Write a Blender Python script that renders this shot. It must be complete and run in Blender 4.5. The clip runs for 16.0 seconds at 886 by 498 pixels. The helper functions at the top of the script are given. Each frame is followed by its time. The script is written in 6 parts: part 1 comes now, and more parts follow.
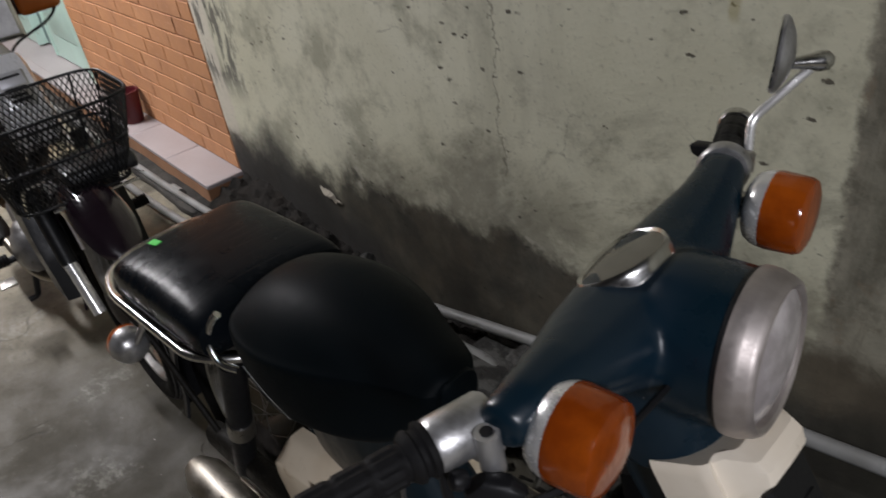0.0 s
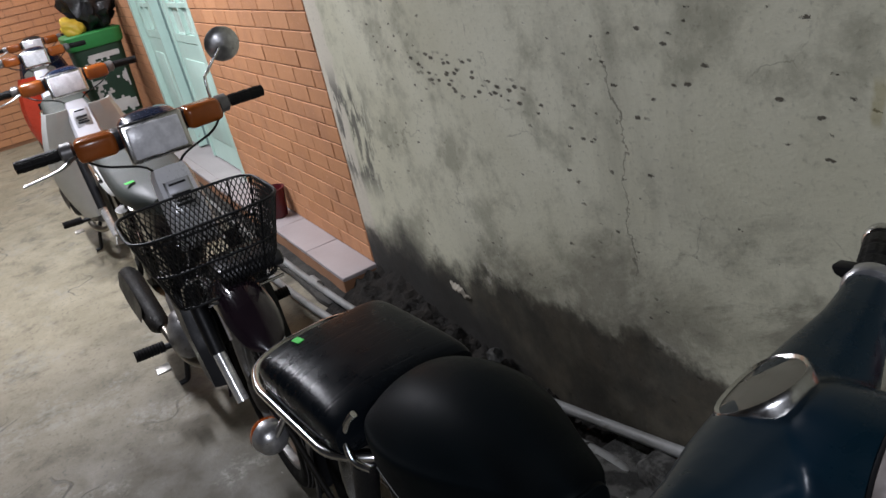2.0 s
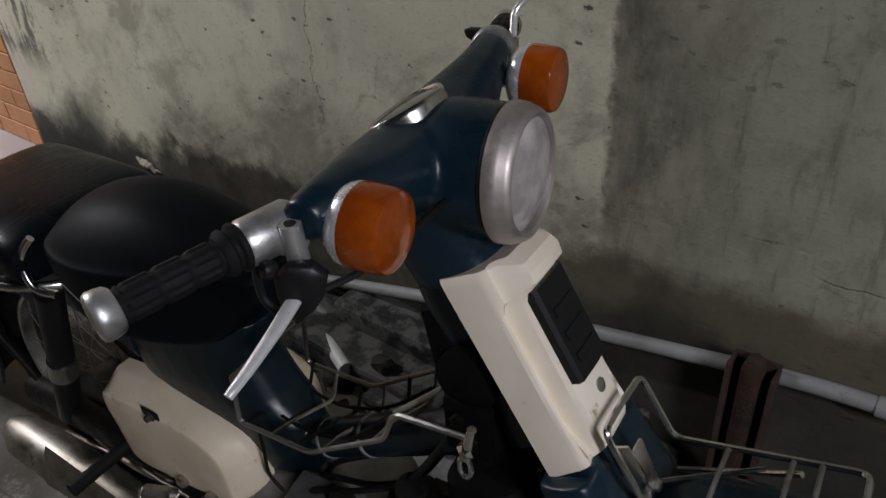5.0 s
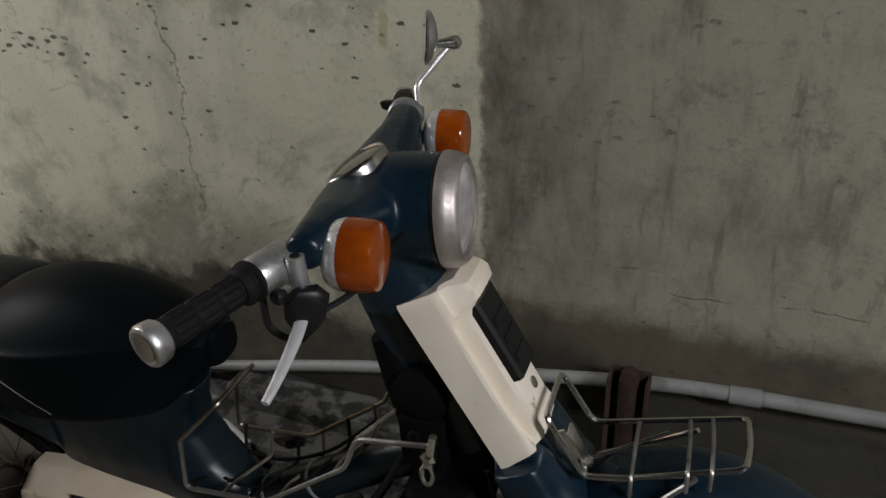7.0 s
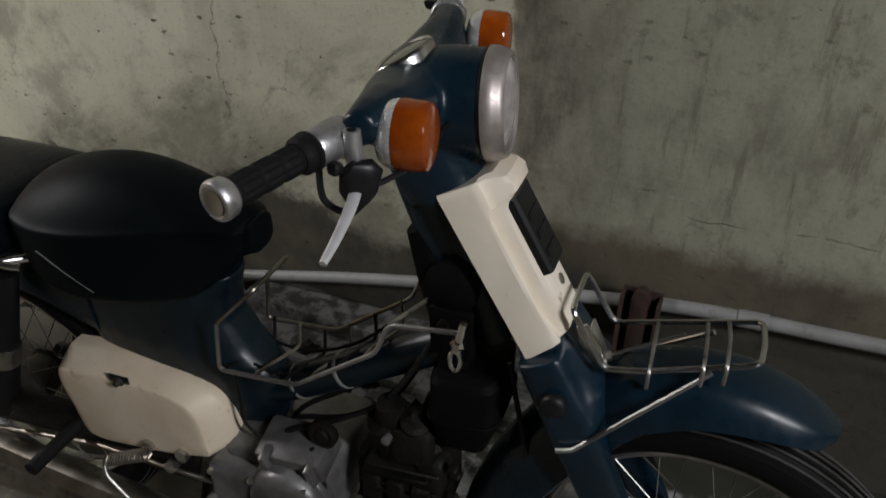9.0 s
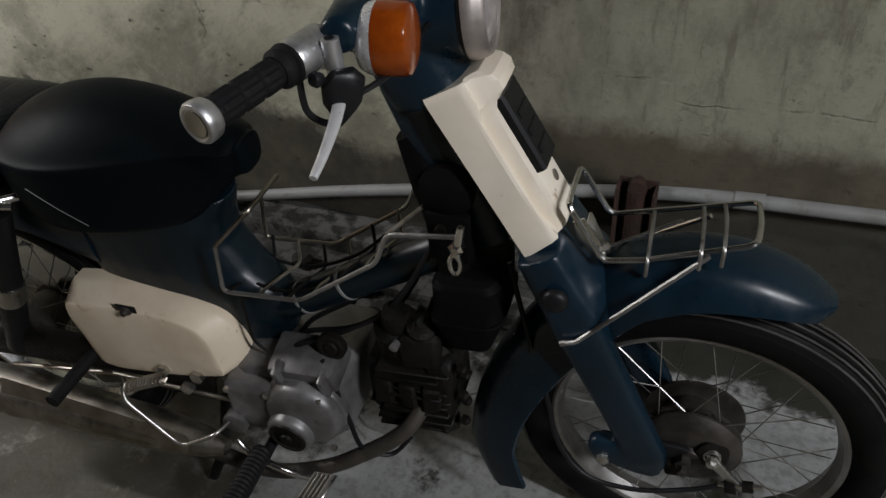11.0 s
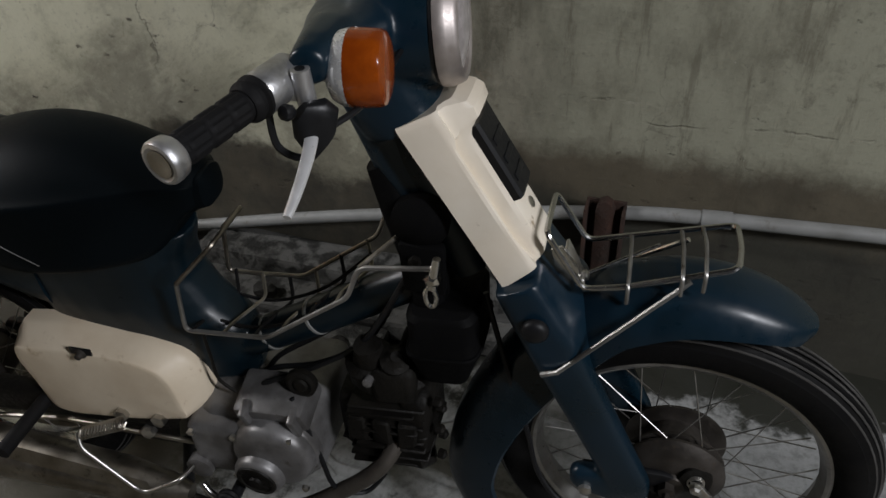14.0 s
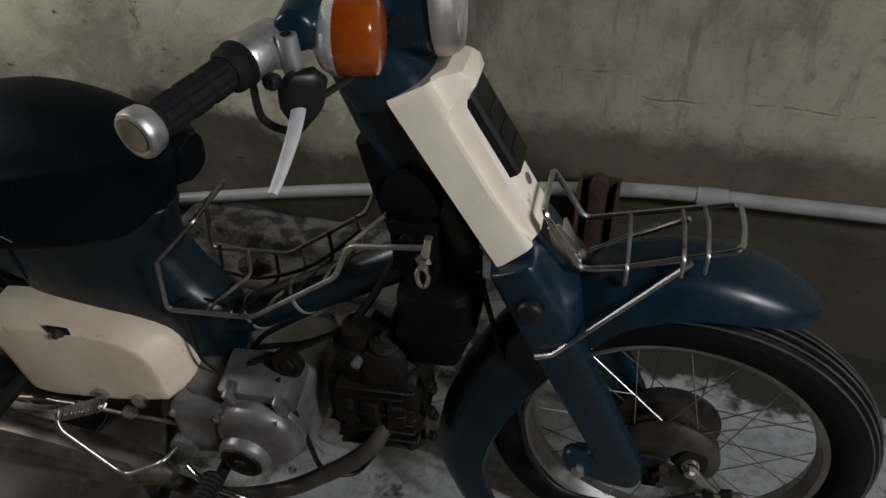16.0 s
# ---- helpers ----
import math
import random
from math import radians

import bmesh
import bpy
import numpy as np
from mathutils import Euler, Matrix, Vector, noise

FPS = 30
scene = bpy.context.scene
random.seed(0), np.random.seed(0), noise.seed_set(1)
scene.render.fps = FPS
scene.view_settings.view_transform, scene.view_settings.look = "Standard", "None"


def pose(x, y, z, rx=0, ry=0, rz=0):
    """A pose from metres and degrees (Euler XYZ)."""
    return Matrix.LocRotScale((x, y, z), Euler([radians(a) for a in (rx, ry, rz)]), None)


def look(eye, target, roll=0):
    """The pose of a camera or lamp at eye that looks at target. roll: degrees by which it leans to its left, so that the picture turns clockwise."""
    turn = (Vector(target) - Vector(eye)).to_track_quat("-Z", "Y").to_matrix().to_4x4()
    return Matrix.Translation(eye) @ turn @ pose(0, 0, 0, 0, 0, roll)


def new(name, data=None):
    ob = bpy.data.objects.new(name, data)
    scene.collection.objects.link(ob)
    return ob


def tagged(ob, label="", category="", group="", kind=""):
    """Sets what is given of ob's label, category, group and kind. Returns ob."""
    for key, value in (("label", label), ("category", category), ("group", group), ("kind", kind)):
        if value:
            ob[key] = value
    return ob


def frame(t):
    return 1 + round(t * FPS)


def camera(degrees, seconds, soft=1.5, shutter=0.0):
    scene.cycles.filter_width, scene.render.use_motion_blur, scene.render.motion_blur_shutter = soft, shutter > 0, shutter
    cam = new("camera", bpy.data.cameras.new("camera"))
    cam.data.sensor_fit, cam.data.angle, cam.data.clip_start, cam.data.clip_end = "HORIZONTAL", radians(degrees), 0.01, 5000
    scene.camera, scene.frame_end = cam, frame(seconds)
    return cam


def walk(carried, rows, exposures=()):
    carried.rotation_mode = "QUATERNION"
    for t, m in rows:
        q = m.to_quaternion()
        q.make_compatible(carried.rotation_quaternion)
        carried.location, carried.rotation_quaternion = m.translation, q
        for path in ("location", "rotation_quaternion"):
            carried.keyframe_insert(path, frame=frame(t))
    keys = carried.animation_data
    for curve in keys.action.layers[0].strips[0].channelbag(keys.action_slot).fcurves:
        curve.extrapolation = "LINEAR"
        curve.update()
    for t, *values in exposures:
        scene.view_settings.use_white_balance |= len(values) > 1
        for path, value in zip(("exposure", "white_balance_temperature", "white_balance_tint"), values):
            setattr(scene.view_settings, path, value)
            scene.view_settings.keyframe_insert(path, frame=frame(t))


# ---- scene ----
cam = camera(60.9, 16.0, shutter=0.5)
PATH = [
    (0, (-0.106, -0.372, 1.331), (-1.473, 0.603, 0.245), -9.2),
    (0.5, (-0.109, -0.399, 1.348), (-1.559, 0.536, 0.337), -11.0),
    (1, (-0.109, -0.401, 1.366), (-1.631, 0.493, 0.425), -12.8),
    (1.5, (-0.095, -0.394, 1.373), (-1.684, 0.462, 0.512), -13.3),
    (2, (-0.099, -0.378, 1.37), (-1.728, 0.426, 0.536), -13.0),
    (2.5, (-0.118, -0.344, 1.347), (-1.75, 0.434, 0.493), -12.5),
    (3, (-0.113, -0.376, 1.33), (-1.671, 0.501, 0.434), -12.3),
    (3.5, (-0.104, -0.409, 1.316), (-1.514, 0.643, 0.365), -11.8),
    (4, (-0.083, -0.444, 1.301), (-1.332, 0.753, 0.297), -9.9),
    (4.5, (-0.054, -0.451, 1.275), (-1.155, 0.831, 0.206), -7.0),
    (5, (0.013, -0.464, 1.266), (-1.042, 0.811, 0.142), -4.3),
    (7.3, (-0.016, -0.657, 1.29), (-0.727, 0.962, 0.355), -2.6),
    (7.5, (-0.018, -0.661, 1.288), (-0.731, 0.956, 0.35), -2.2),
    (8, (-0.024, -0.673, 1.278), (-0.744, 0.931, 0.325), -1.0),
    (8.5, (-0.026, -0.695, 1.271), (-0.737, 0.869, 0.248), 0.5),
    (9, (-0.029, -0.713, 1.257), (-0.734, 0.82, 0.182), 0.0),
    (9.5, (-0.025, -0.722, 1.256), (-0.727, 0.742, 0.088), -1.8),
    (9.7, (-0.025, -0.722, 1.254), (-0.716, 0.728, 0.063), -2.6),
    (11.8, (-0.028, -0.704, 1.256), (-0.66, 0.688, -0.033), -4.7),
    (12, (-0.025, -0.706, 1.257), (-0.653, 0.697, -0.022), -4.6),
    (12.5, (-0.022, -0.708, 1.258), (-0.638, 0.721, 0.002), -4.6),
    (13, (-0.036, -0.707, 1.254), (-0.624, 0.754, 0.021), -4.3),
    (13.5, (-0.05, -0.685, 1.251), (-0.61, 0.787, 0.019), -4.0),
    (14, (-0.06, -0.684, 1.249), (-0.608, 0.78, 0.002), -3.5),
    (14.5, (-0.065, -0.686, 1.241), (-0.602, 0.765, -0.027), -3.4),
    (15, (-0.075, -0.674, 1.237), (-0.597, 0.765, -0.05), -3.1),
    (15.5, (-0.08, -0.667, 1.232), (-0.589, 0.765, -0.069), -2.7),
    (16, (-0.077, -0.658, 1.231), (-0.579, 0.775, -0.07), -2.4),
]
EXPOSURES = [(0, -0.11, 6300, 15), (1, -0.11, 6150, 15), (2.5, -0.23, 5950, 15), (4.5, -0.31, 6150, 16), (7.5, -0.12, 6450, 12), (9.5, -0.1, 6450, 12), (12, 0.0, 6350, 12), (16, -0.03, 6350, 12)]
walk(cam, [(t, look(eye, target, roll)) for t, eye, target, roll in PATH], EXPOSURES)

# ---- light ----
world = bpy.data.worlds.new("world")
scene.world = world
world.use_nodes = True
world.node_tree.nodes["Background"].inputs[0].default_value = (0.02, 0.022, 0.024, 1)
world.node_tree.nodes["Background"].inputs[1].default_value = 0.05


def unseen_light(x, y, z, length, watts, colour, tilt=0):
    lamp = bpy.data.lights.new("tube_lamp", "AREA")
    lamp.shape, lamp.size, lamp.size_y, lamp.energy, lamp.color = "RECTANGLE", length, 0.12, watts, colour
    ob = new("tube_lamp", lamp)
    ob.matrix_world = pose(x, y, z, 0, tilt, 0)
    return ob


# unseen lamps: two set by shadows and highlights, one added for the far end
unseen_light(2.1, -1.2, 2.35, 1.2, 81, (0.97, 0.98, 1.0), 28)
unseen_light(-4.0, -0.65, 2.75, 1.2, 128, (1.0, 0.985, 0.96), 0)
unseen_light(-7.4, -0.65, 2.75, 1.2, 66, (1.0, 0.97, 0.92), 0)

# ---- materials ----


class Graph:
    """A small helper to wire shader nodes."""

    def __init__(self, name):
        self.m = bpy.data.materials.new(name)
        self.m.use_nodes = True
        self.t = self.m.node_tree
        self.b = self.t.nodes["Principled BSDF"]

    def n(self, kind, **props):
        node = self.t.nodes.new(kind)
        for k, v in props.items():
            if k in node.inputs:
                self.put(node.inputs[k], v)
        return node

    def put(self, socket, v):
        if isinstance(v, bpy.types.NodeSocket):
            self.t.links.new(v, socket)
        elif isinstance(v, tuple) and len(v) == 3 and socket.type == "RGBA":
            socket.default_value = (*v, 1)
        else:
            socket.default_value = v

    def where(self, world_space=False):
        if world_space:
            return self.t.nodes.new("ShaderNodeNewGeometry").outputs["Position"]
        return self.t.nodes.new("ShaderNodeTexCoord").outputs["Object"]

    def noise(self, at, scale, detail=6.0, rough=0.6, stretch=None, distort=0.0):
        if stretch:
            mp = self.t.nodes.new("ShaderNodeMapping")
            mp.inputs["Scale"].default_value = stretch
            self.t.links.new(at, mp.inputs["Vector"])
            at = mp.outputs[0]
        return self.n("ShaderNodeTexNoise", Vector=at, Scale=scale, Detail=detail, Roughness=rough, Distortion=distort).outputs["Fac"]

    def ramp(self, fac, a, b, lo=0.0, hi=1.0):
        r = self.t.nodes.new("ShaderNodeMapRange")
        r.interpolation_type = "SMOOTHSTEP"
        for k, v in (("Value", fac), ("From Min", a), ("From Max", b), ("To Min", lo), ("To Max", hi)):
            self.put(r.inputs[k], v)
        return r.outputs[0]

    def math(self, op, a, b=0.0, c=0.0):
        r = self.t.nodes.new("ShaderNodeMath")
        r.operation = op
        for s, v in zip(r.inputs, (a, b, c)):
            self.put(s, v)
        return r.outputs[0]

    def mix(self, fac, a, b):
        r = self.t.nodes.new("ShaderNodeMix")
        r.data_type = "RGBA"
        self.put(r.inputs[0], fac)
        self.put(r.inputs[6], a)
        self.put(r.inputs[7], b)
        return r.outputs[2]

    def xyz(self, at):
        r = self.t.nodes.new("ShaderNodeSeparateXYZ")
        self.t.links.new(at, r.inputs[0])
        return r.outputs

    def bump(self, height, strength=0.3, distance=0.002, under=None):
        r = self.n("ShaderNodeBump", Height=height, Strength=strength, Distance=distance)
        if under is not None:
            self.t.links.new(under, r.inputs["Normal"])
        return r.outputs[0]

    def done(self, **sockets):
        for k, v in sockets.items():
            self.put(self.b.inputs[k.replace("_", " ")], v)
        return self.m


def surface(name, colour, other=None, rough=0.5, metal=0.0, big=6.0, fine=140.0, bump=0.15, deep=0.001, spread=0.5, dirt=0.0, dirt_colour=(0.06, 0.045, 0.03), **more):
    """A painted, metal, rubber or plastic surface with variation at two scales."""
    g = Graph(name)
    at = g.where()
    other = other or tuple(c * 0.7 for c in colour)
    a, b = g.noise(at, big, 5), g.noise(at, fine, 3)
    base = g.mix(g.ramp(a, 0.5 - spread / 2, 0.5 + spread / 2), other, colour)
    roughness = g.ramp(g.math("ADD", g.math("MULTIPLY", a, 0.6), g.math("MULTIPLY", b, 0.4)), 0.3, 0.7, rough * 0.75, min(1, rough * 1.3))
    if dirt:
        d = g.ramp(g.noise(at, big * 3, 8, 0.7), 0.68 - dirt * 0.3, 0.75)
        base = g.mix(d, base, dirt_colour)
        roughness = g.math("MAXIMUM", roughness, g.math("MULTIPLY", d, 0.75))
    return g.done(Base_Color=base, Roughness=roughness, Metallic=metal, Normal=g.bump(b, bump, deep), **more)


BLUE = surface("navy_paint", (0.0042, 0.0158, 0.0290), (0.0024, 0.0108, 0.0170), rough=0.30, big=5, fine=60, bump=0.04, dirt=0.12, dirt_colour=(0.02, 0.025, 0.027), Specular_IOR_Level=0.4)
# the same navy with dirt, darkened for the shade under the saddle
SHADED_GRIMY_BLUE = surface("grimy_navy_paint", (0.0034, 0.0130, 0.0215), (0.0018, 0.0062, 0.0090), rough=0.34, big=7, fine=60, bump=0.06, dirt=0.34, dirt_colour=(0.011, 0.013, 0.012), Specular_IOR_Level=0.38)
CREAM = surface("cream_plastic", (0.86, 0.79, 0.67), (0.76, 0.67, 0.54), rough=0.38, big=9, bump=0.05, dirt=0.12, dirt_colour=(0.30, 0.22, 0.13))
OLD_CREAM = surface("stained_cream_plastic", (0.76, 0.66, 0.51), (0.62, 0.51, 0.37), rough=0.45, big=7, bump=0.08, dirt=0.30, dirt_colour=(0.33, 0.22, 0.11))
CHROME = surface("chrome", (0.74, 0.74, 0.73), (0.5, 0.49, 0.47), rough=0.2, metal=1.0, big=25, fine=300, bump=0.03, dirt=0.2, dirt_colour=(0.12, 0.09, 0.06))
GRIMY = surface("grimy_chrome", (0.38, 0.355, 0.31), (0.17, 0.15, 0.12), rough=0.42, metal=1.0, big=12, fine=160, bump=0.1, dirt=0.45, dirt_colour=(0.05, 0.042, 0.032))
STEEL = surface("dull_steel", (0.62, 0.61, 0.58), (0.45, 0.43, 0.40), rough=0.33, metal=1.0, big=18, fine=250, bump=0.06, dirt=0.2)
ALLOY = surface("cast_alloy", (0.215, 0.212, 0.212), (0.085, 0.080, 0.076), rough=0.40, metal=0.45, big=14, fine=160, bump=0.2, dirt=0.35)
SEAT = surface("worn_vinyl", (0.060, 0.070, 0.060), (0.034, 0.040, 0.036), rough=0.6, big=8, fine=300, bump=0.3, dirt=0.2, dirt_colour=(0.06, 0.06, 0.052))
CLAMP = surface("bare_alloy", (0.55, 0.55, 0.555), (0.34, 0.335, 0.33), rough=0.36, metal=0.85, big=28, fine=120, bump=0.3, spread=0.3, dirt=0.25)
HUB = surface("grimy_hub", (0.075, 0.066, 0.058), (0.030, 0.026, 0.022), rough=0.55, metal=0.6, big=20, fine=120, bump=0.4, dirt=0.4)
RING = surface("brushed_ring", (0.50, 0.455, 0.43), (0.34, 0.30, 0.28), rough=0.46, metal=0.75, big=18, fine=200, bump=0.05, dirt=0.1)
VINYL = surface("black_vinyl", (0.0034, 0.0056, 0.0072), (0.0026, 0.0044, 0.0055), rough=0.48, big=6, fine=420, bump=0.25, deep=0.0006, dirt=0.03, dirt_colour=(0.008, 0.009, 0.009), IOR=1.13)
def creased_vinyl():
    g = Graph("creased_black_vinyl")
    at = g.where()
    fold = g.noise(at, 5.0, 2, 0.5, (4.2, 0.30, 1.0), 0.25)
    fine = g.noise(at, 420, 3)
    base = g.mix(g.ramp(g.noise(at, 6, 5), 0.3, 0.7), (0.0028, 0.0042, 0.0060), (0.0042, 0.0058, 0.0078))
    base = g.mix(g.ramp(g.noise(at, 30, 6, 0.7), 0.62, 0.74, 0, 0.4), base, (0.012, 0.012, 0.012))
    sharp = g.ramp(g.math("ABSOLUTE", g.math("SUBTRACT", fold, 0.5)), 0.0, 0.02)
    return g.done(Base_Color=base, Roughness=g.ramp(g.noise(at, 14, 5), 0.3, 0.7, 0.22, 0.38), IOR=1.155, Normal=g.bump(sharp, 0.14, 0.0015, g.bump(fine, 0.25, 0.0006)))


PAD_VINYL = creased_vinyl()
RUBBER = surface("rubber", (0.0065, 0.0065, 0.0072), (0.0095, 0.009, 0.009), rough=0.62, big=12, fine=220, bump=0.25, dirt=0.06, dirt_colour=(0.022, 0.02, 0.017), IOR=1.25)
TYRE = surface("tyre_rubber", (0.0040, 0.0040, 0.0043), (0.0070, 0.0068, 0.0066), rough=0.6, big=16, fine=200, bump=0.15, IOR=1.17)
# paler than the tyre, for the thin ribs round the tread
TREAD = surface("dusty_tread", (0.095, 0.092, 0.088), (0.035, 0.033, 0.031), rough=0.6, big=14, fine=150)
RIM = surface("dull_rim", (0.40, 0.395, 0.38), (0.22, 0.21, 0.20), rough=0.4, metal=0.9, big=20, fine=250, bump=0.06, dirt=0.3)
# chrome made partly diffuse and pale, bright reflections put into its colour
LIT_CHROME = surface("bright_chrome", (0.86, 0.86, 0.85), (0.70, 0.69, 0.67), rough=0.24, metal=0.6, big=25, fine=300, bump=0.02)
# silver lightened to carry the light falling on the second moped's column cover
LIT_SILVER = surface("pale_silver_plastic", (0.86, 0.86, 0.89), (0.72, 0.72, 0.75), rough=0.32, metal=0.1, dirt=0.06)
LEVER = surface("pale_alloy", (0.74, 0.74, 0.75), (0.6, 0.6, 0.6), rough=0.42, metal=0.35, big=25, fine=200, bump=0.08, dirt=0.08)
BLACK = surface("black_plastic", (0.0055, 0.006, 0.007), (0.008, 0.008, 0.009), rough=0.45, big=12, fine=200, bump=0.1, dirt=0.06, dirt_colour=(0.03, 0.026, 0.02), Specular_IOR_Level=0.28)
PITCH = surface("tarry_black", (0.0025, 0.0025, 0.0028), (0.004, 0.004, 0.004), rough=0.7, big=14, fine=120, bump=0.3, Specular_IOR_Level=0.06)
GREASE = surface("greasy_iron", (0.010, 0.0088, 0.0068), (0.0045, 0.004, 0.0035), rough=0.6, metal=0.2, big=22, fine=120, bump=0.6, deep=0.003, dirt=0.3, dirt_colour=(0.024, 0.019, 0.013), Specular_IOR_Level=0.22)
AMBER = surface("amber_plastic", (0.46, 0.095, 0.006), (0.25, 0.042, 0.003), rough=0.13, big=26, fine=70, bump=0.10, deep=0.002, Transmission_Weight=0.30, IOR=1.49)
DARKRED = surface("dark_red_plastic", (0.10, 0.008, 0.014), rough=0.45)
RED = surface("red_paint", (0.62, 0.05, 0.02), rough=0.3, Coat_Weight=0.3)
WHITE = surface("white_plastic", (0.62, 0.62, 0.60), (0.5, 0.5, 0.48), rough=0.4, dirt=0.1, dirt_colour=(0.25, 0.22, 0.18))
SILVER = surface("silver_paint", (0.60, 0.60, 0.64), (0.5, 0.5, 0.53), rough=0.4, metal=0.2, dirt=0.08)
DARKBLUE = surface("dark_blue_paint", (0.012, 0.02, 0.05), rough=0.25, Coat_Weight=0.4)
MAROON = surface("black_cherry_paint", (0.016, 0.009, 0.014), rough=0.2, Coat_Weight=0.5)
BROWN_AMBER = surface("smoked_amber", (0.34, 0.09, 0.015), rough=0.2, Transmission_Weight=0.1)
GREEN_TAPE = surface("green_sticker", (0.10, 0.80, 0.12), (0.08, 0.7, 0.1), rough=0.5)
PVC = surface("grey_pvc", (0.25, 0.255, 0.25), (0.15, 0.15, 0.14), rough=0.55, big=7, fine=120, bump=0.15, dirt=0.35, dirt_colour=(0.10, 0.085, 0.065))
RUST = surface("rust", (0.046, 0.020, 0.012), (0.016, 0.009, 0.006), rough=0.9, big=24, fine=160, bump=0.8, deep=0.003)
BIN_GREEN = surface("green_bin_plastic", (0.03, 0.22, 0.05), rough=0.45, dirt=0.2)
BIN_DARK = surface("dark_green_plastic", (0.012, 0.04, 0.02), rough=0.5, dirt=0.2)
PAPER = surface("torn_label", (0.55, 0.53, 0.5), (0.4, 0.38, 0.36), rough=0.8)
YELLOW = surface("yellow_bag", (0.75, 0.5, 0.05), rough=0.5)
BLACK_BAG = surface("black_bag", (0.02, 0.02, 0.022), rough=0.35, bump=0.5, fine=30, deep=0.01)
MINT = surface("mint_door_paint", (0.52, 0.70, 0.62), (0.45, 0.62, 0.54), rough=0.45, dirt=0.12, dirt_colour=(0.3, 0.28, 0.22))
STONE = surface("rubble_stone", (0.045, 0.042, 0.036), (0.012, 0.011, 0.009), rough=0.9, spread=0.22, big=13, fine=90, bump=0.7, deep=0.004, dirt=0.3)
SOIL = surface("black_dirt", (0.024, 0.021, 0.018), (0.010, 0.0095, 0.0085), rough=0.95, big=14, fine=70, bump=1.0, deep=0.01, Specular_IOR_Level=0.15)
MORTAR = surface("mortar", (0.37, 0.19, 0.10), rough=0.95, fine=200, bump=0.5)
KERB = surface("mossy_concrete", (0.085, 0.084, 0.078), (0.010, 0.010, 0.008), rough=0.9, spread=0.14, big=16, fine=80, bump=0.8, deep=0.005, dirt=0.25, dirt_colour=(0.018, 0.017, 0.013))
TILE = surface("ledge_tile", (0.40, 0.36, 0.36), (0.34, 0.30, 0.30), rough=0.4, big=5, fine=90, bump=0.05, dirt=0.04, dirt_colour=(0.2, 0.17, 0.15))


MIRROR = surface("mirror_glass", (0.8, 0.8, 0.8), rough=0.04, metal=1.0, bump=0.0)
PANE = surface("dusty_pane", (0.55, 0.62, 0.56), (0.40, 0.46, 0.42), rough=0.18, big=3, fine=40, dirt=0.15, dirt_colour=(0.3, 0.3, 0.26))
TEAL = surface("shaded_door_paint", (0.20, 0.30, 0.29), (0.15, 0.23, 0.22), rough=0.5, dirt=0.1)
LENS_GLASS = surface("fluted_glass", (0.54, 0.50, 0.49), (0.33, 0.30, 0.295), rough=0.2, big=26, fine=90, bump=0.3, spread=0.3, dirt=0.06, Transmission_Weight=0.15)
# lens and reflector are whitened for the lamp light reflected in them
LIT_LENS = surface("clear_lens", (0.86, 0.86, 0.90), (0.66, 0.66, 0.70), rough=0.2, big=30, fine=80, bump=0.4, spread=0.3, Transmission_Weight=0.15)
REFLECTOR = surface("reflector", (0.92, 0.90, 0.91), (0.75, 0.73, 0.74), rough=0.45, metal=0.1, big=30)


def brick_material():
    g = Graph("orange_brick")
    at = g.where(True)
    tone = g.t.nodes.new("ShaderNodeObjectInfo").outputs["Random"]
    base = g.mix(tone, (0.48, 0.225, 0.098), (0.56, 0.275, 0.13))
    base = g.mix(g.ramp(g.noise(at, 5, 6), 0.35, 0.75), base, (0.42, 0.20, 0.098))
    base = g.mix(g.ramp(g.noise(at, 60, 4), 0.55, 0.8), base, (0.62, 0.33, 0.2))
    return g.done(Base_Color=base, Roughness=0.75, Normal=g.bump(g.noise(at, 180, 4), 0.3, 0.002))


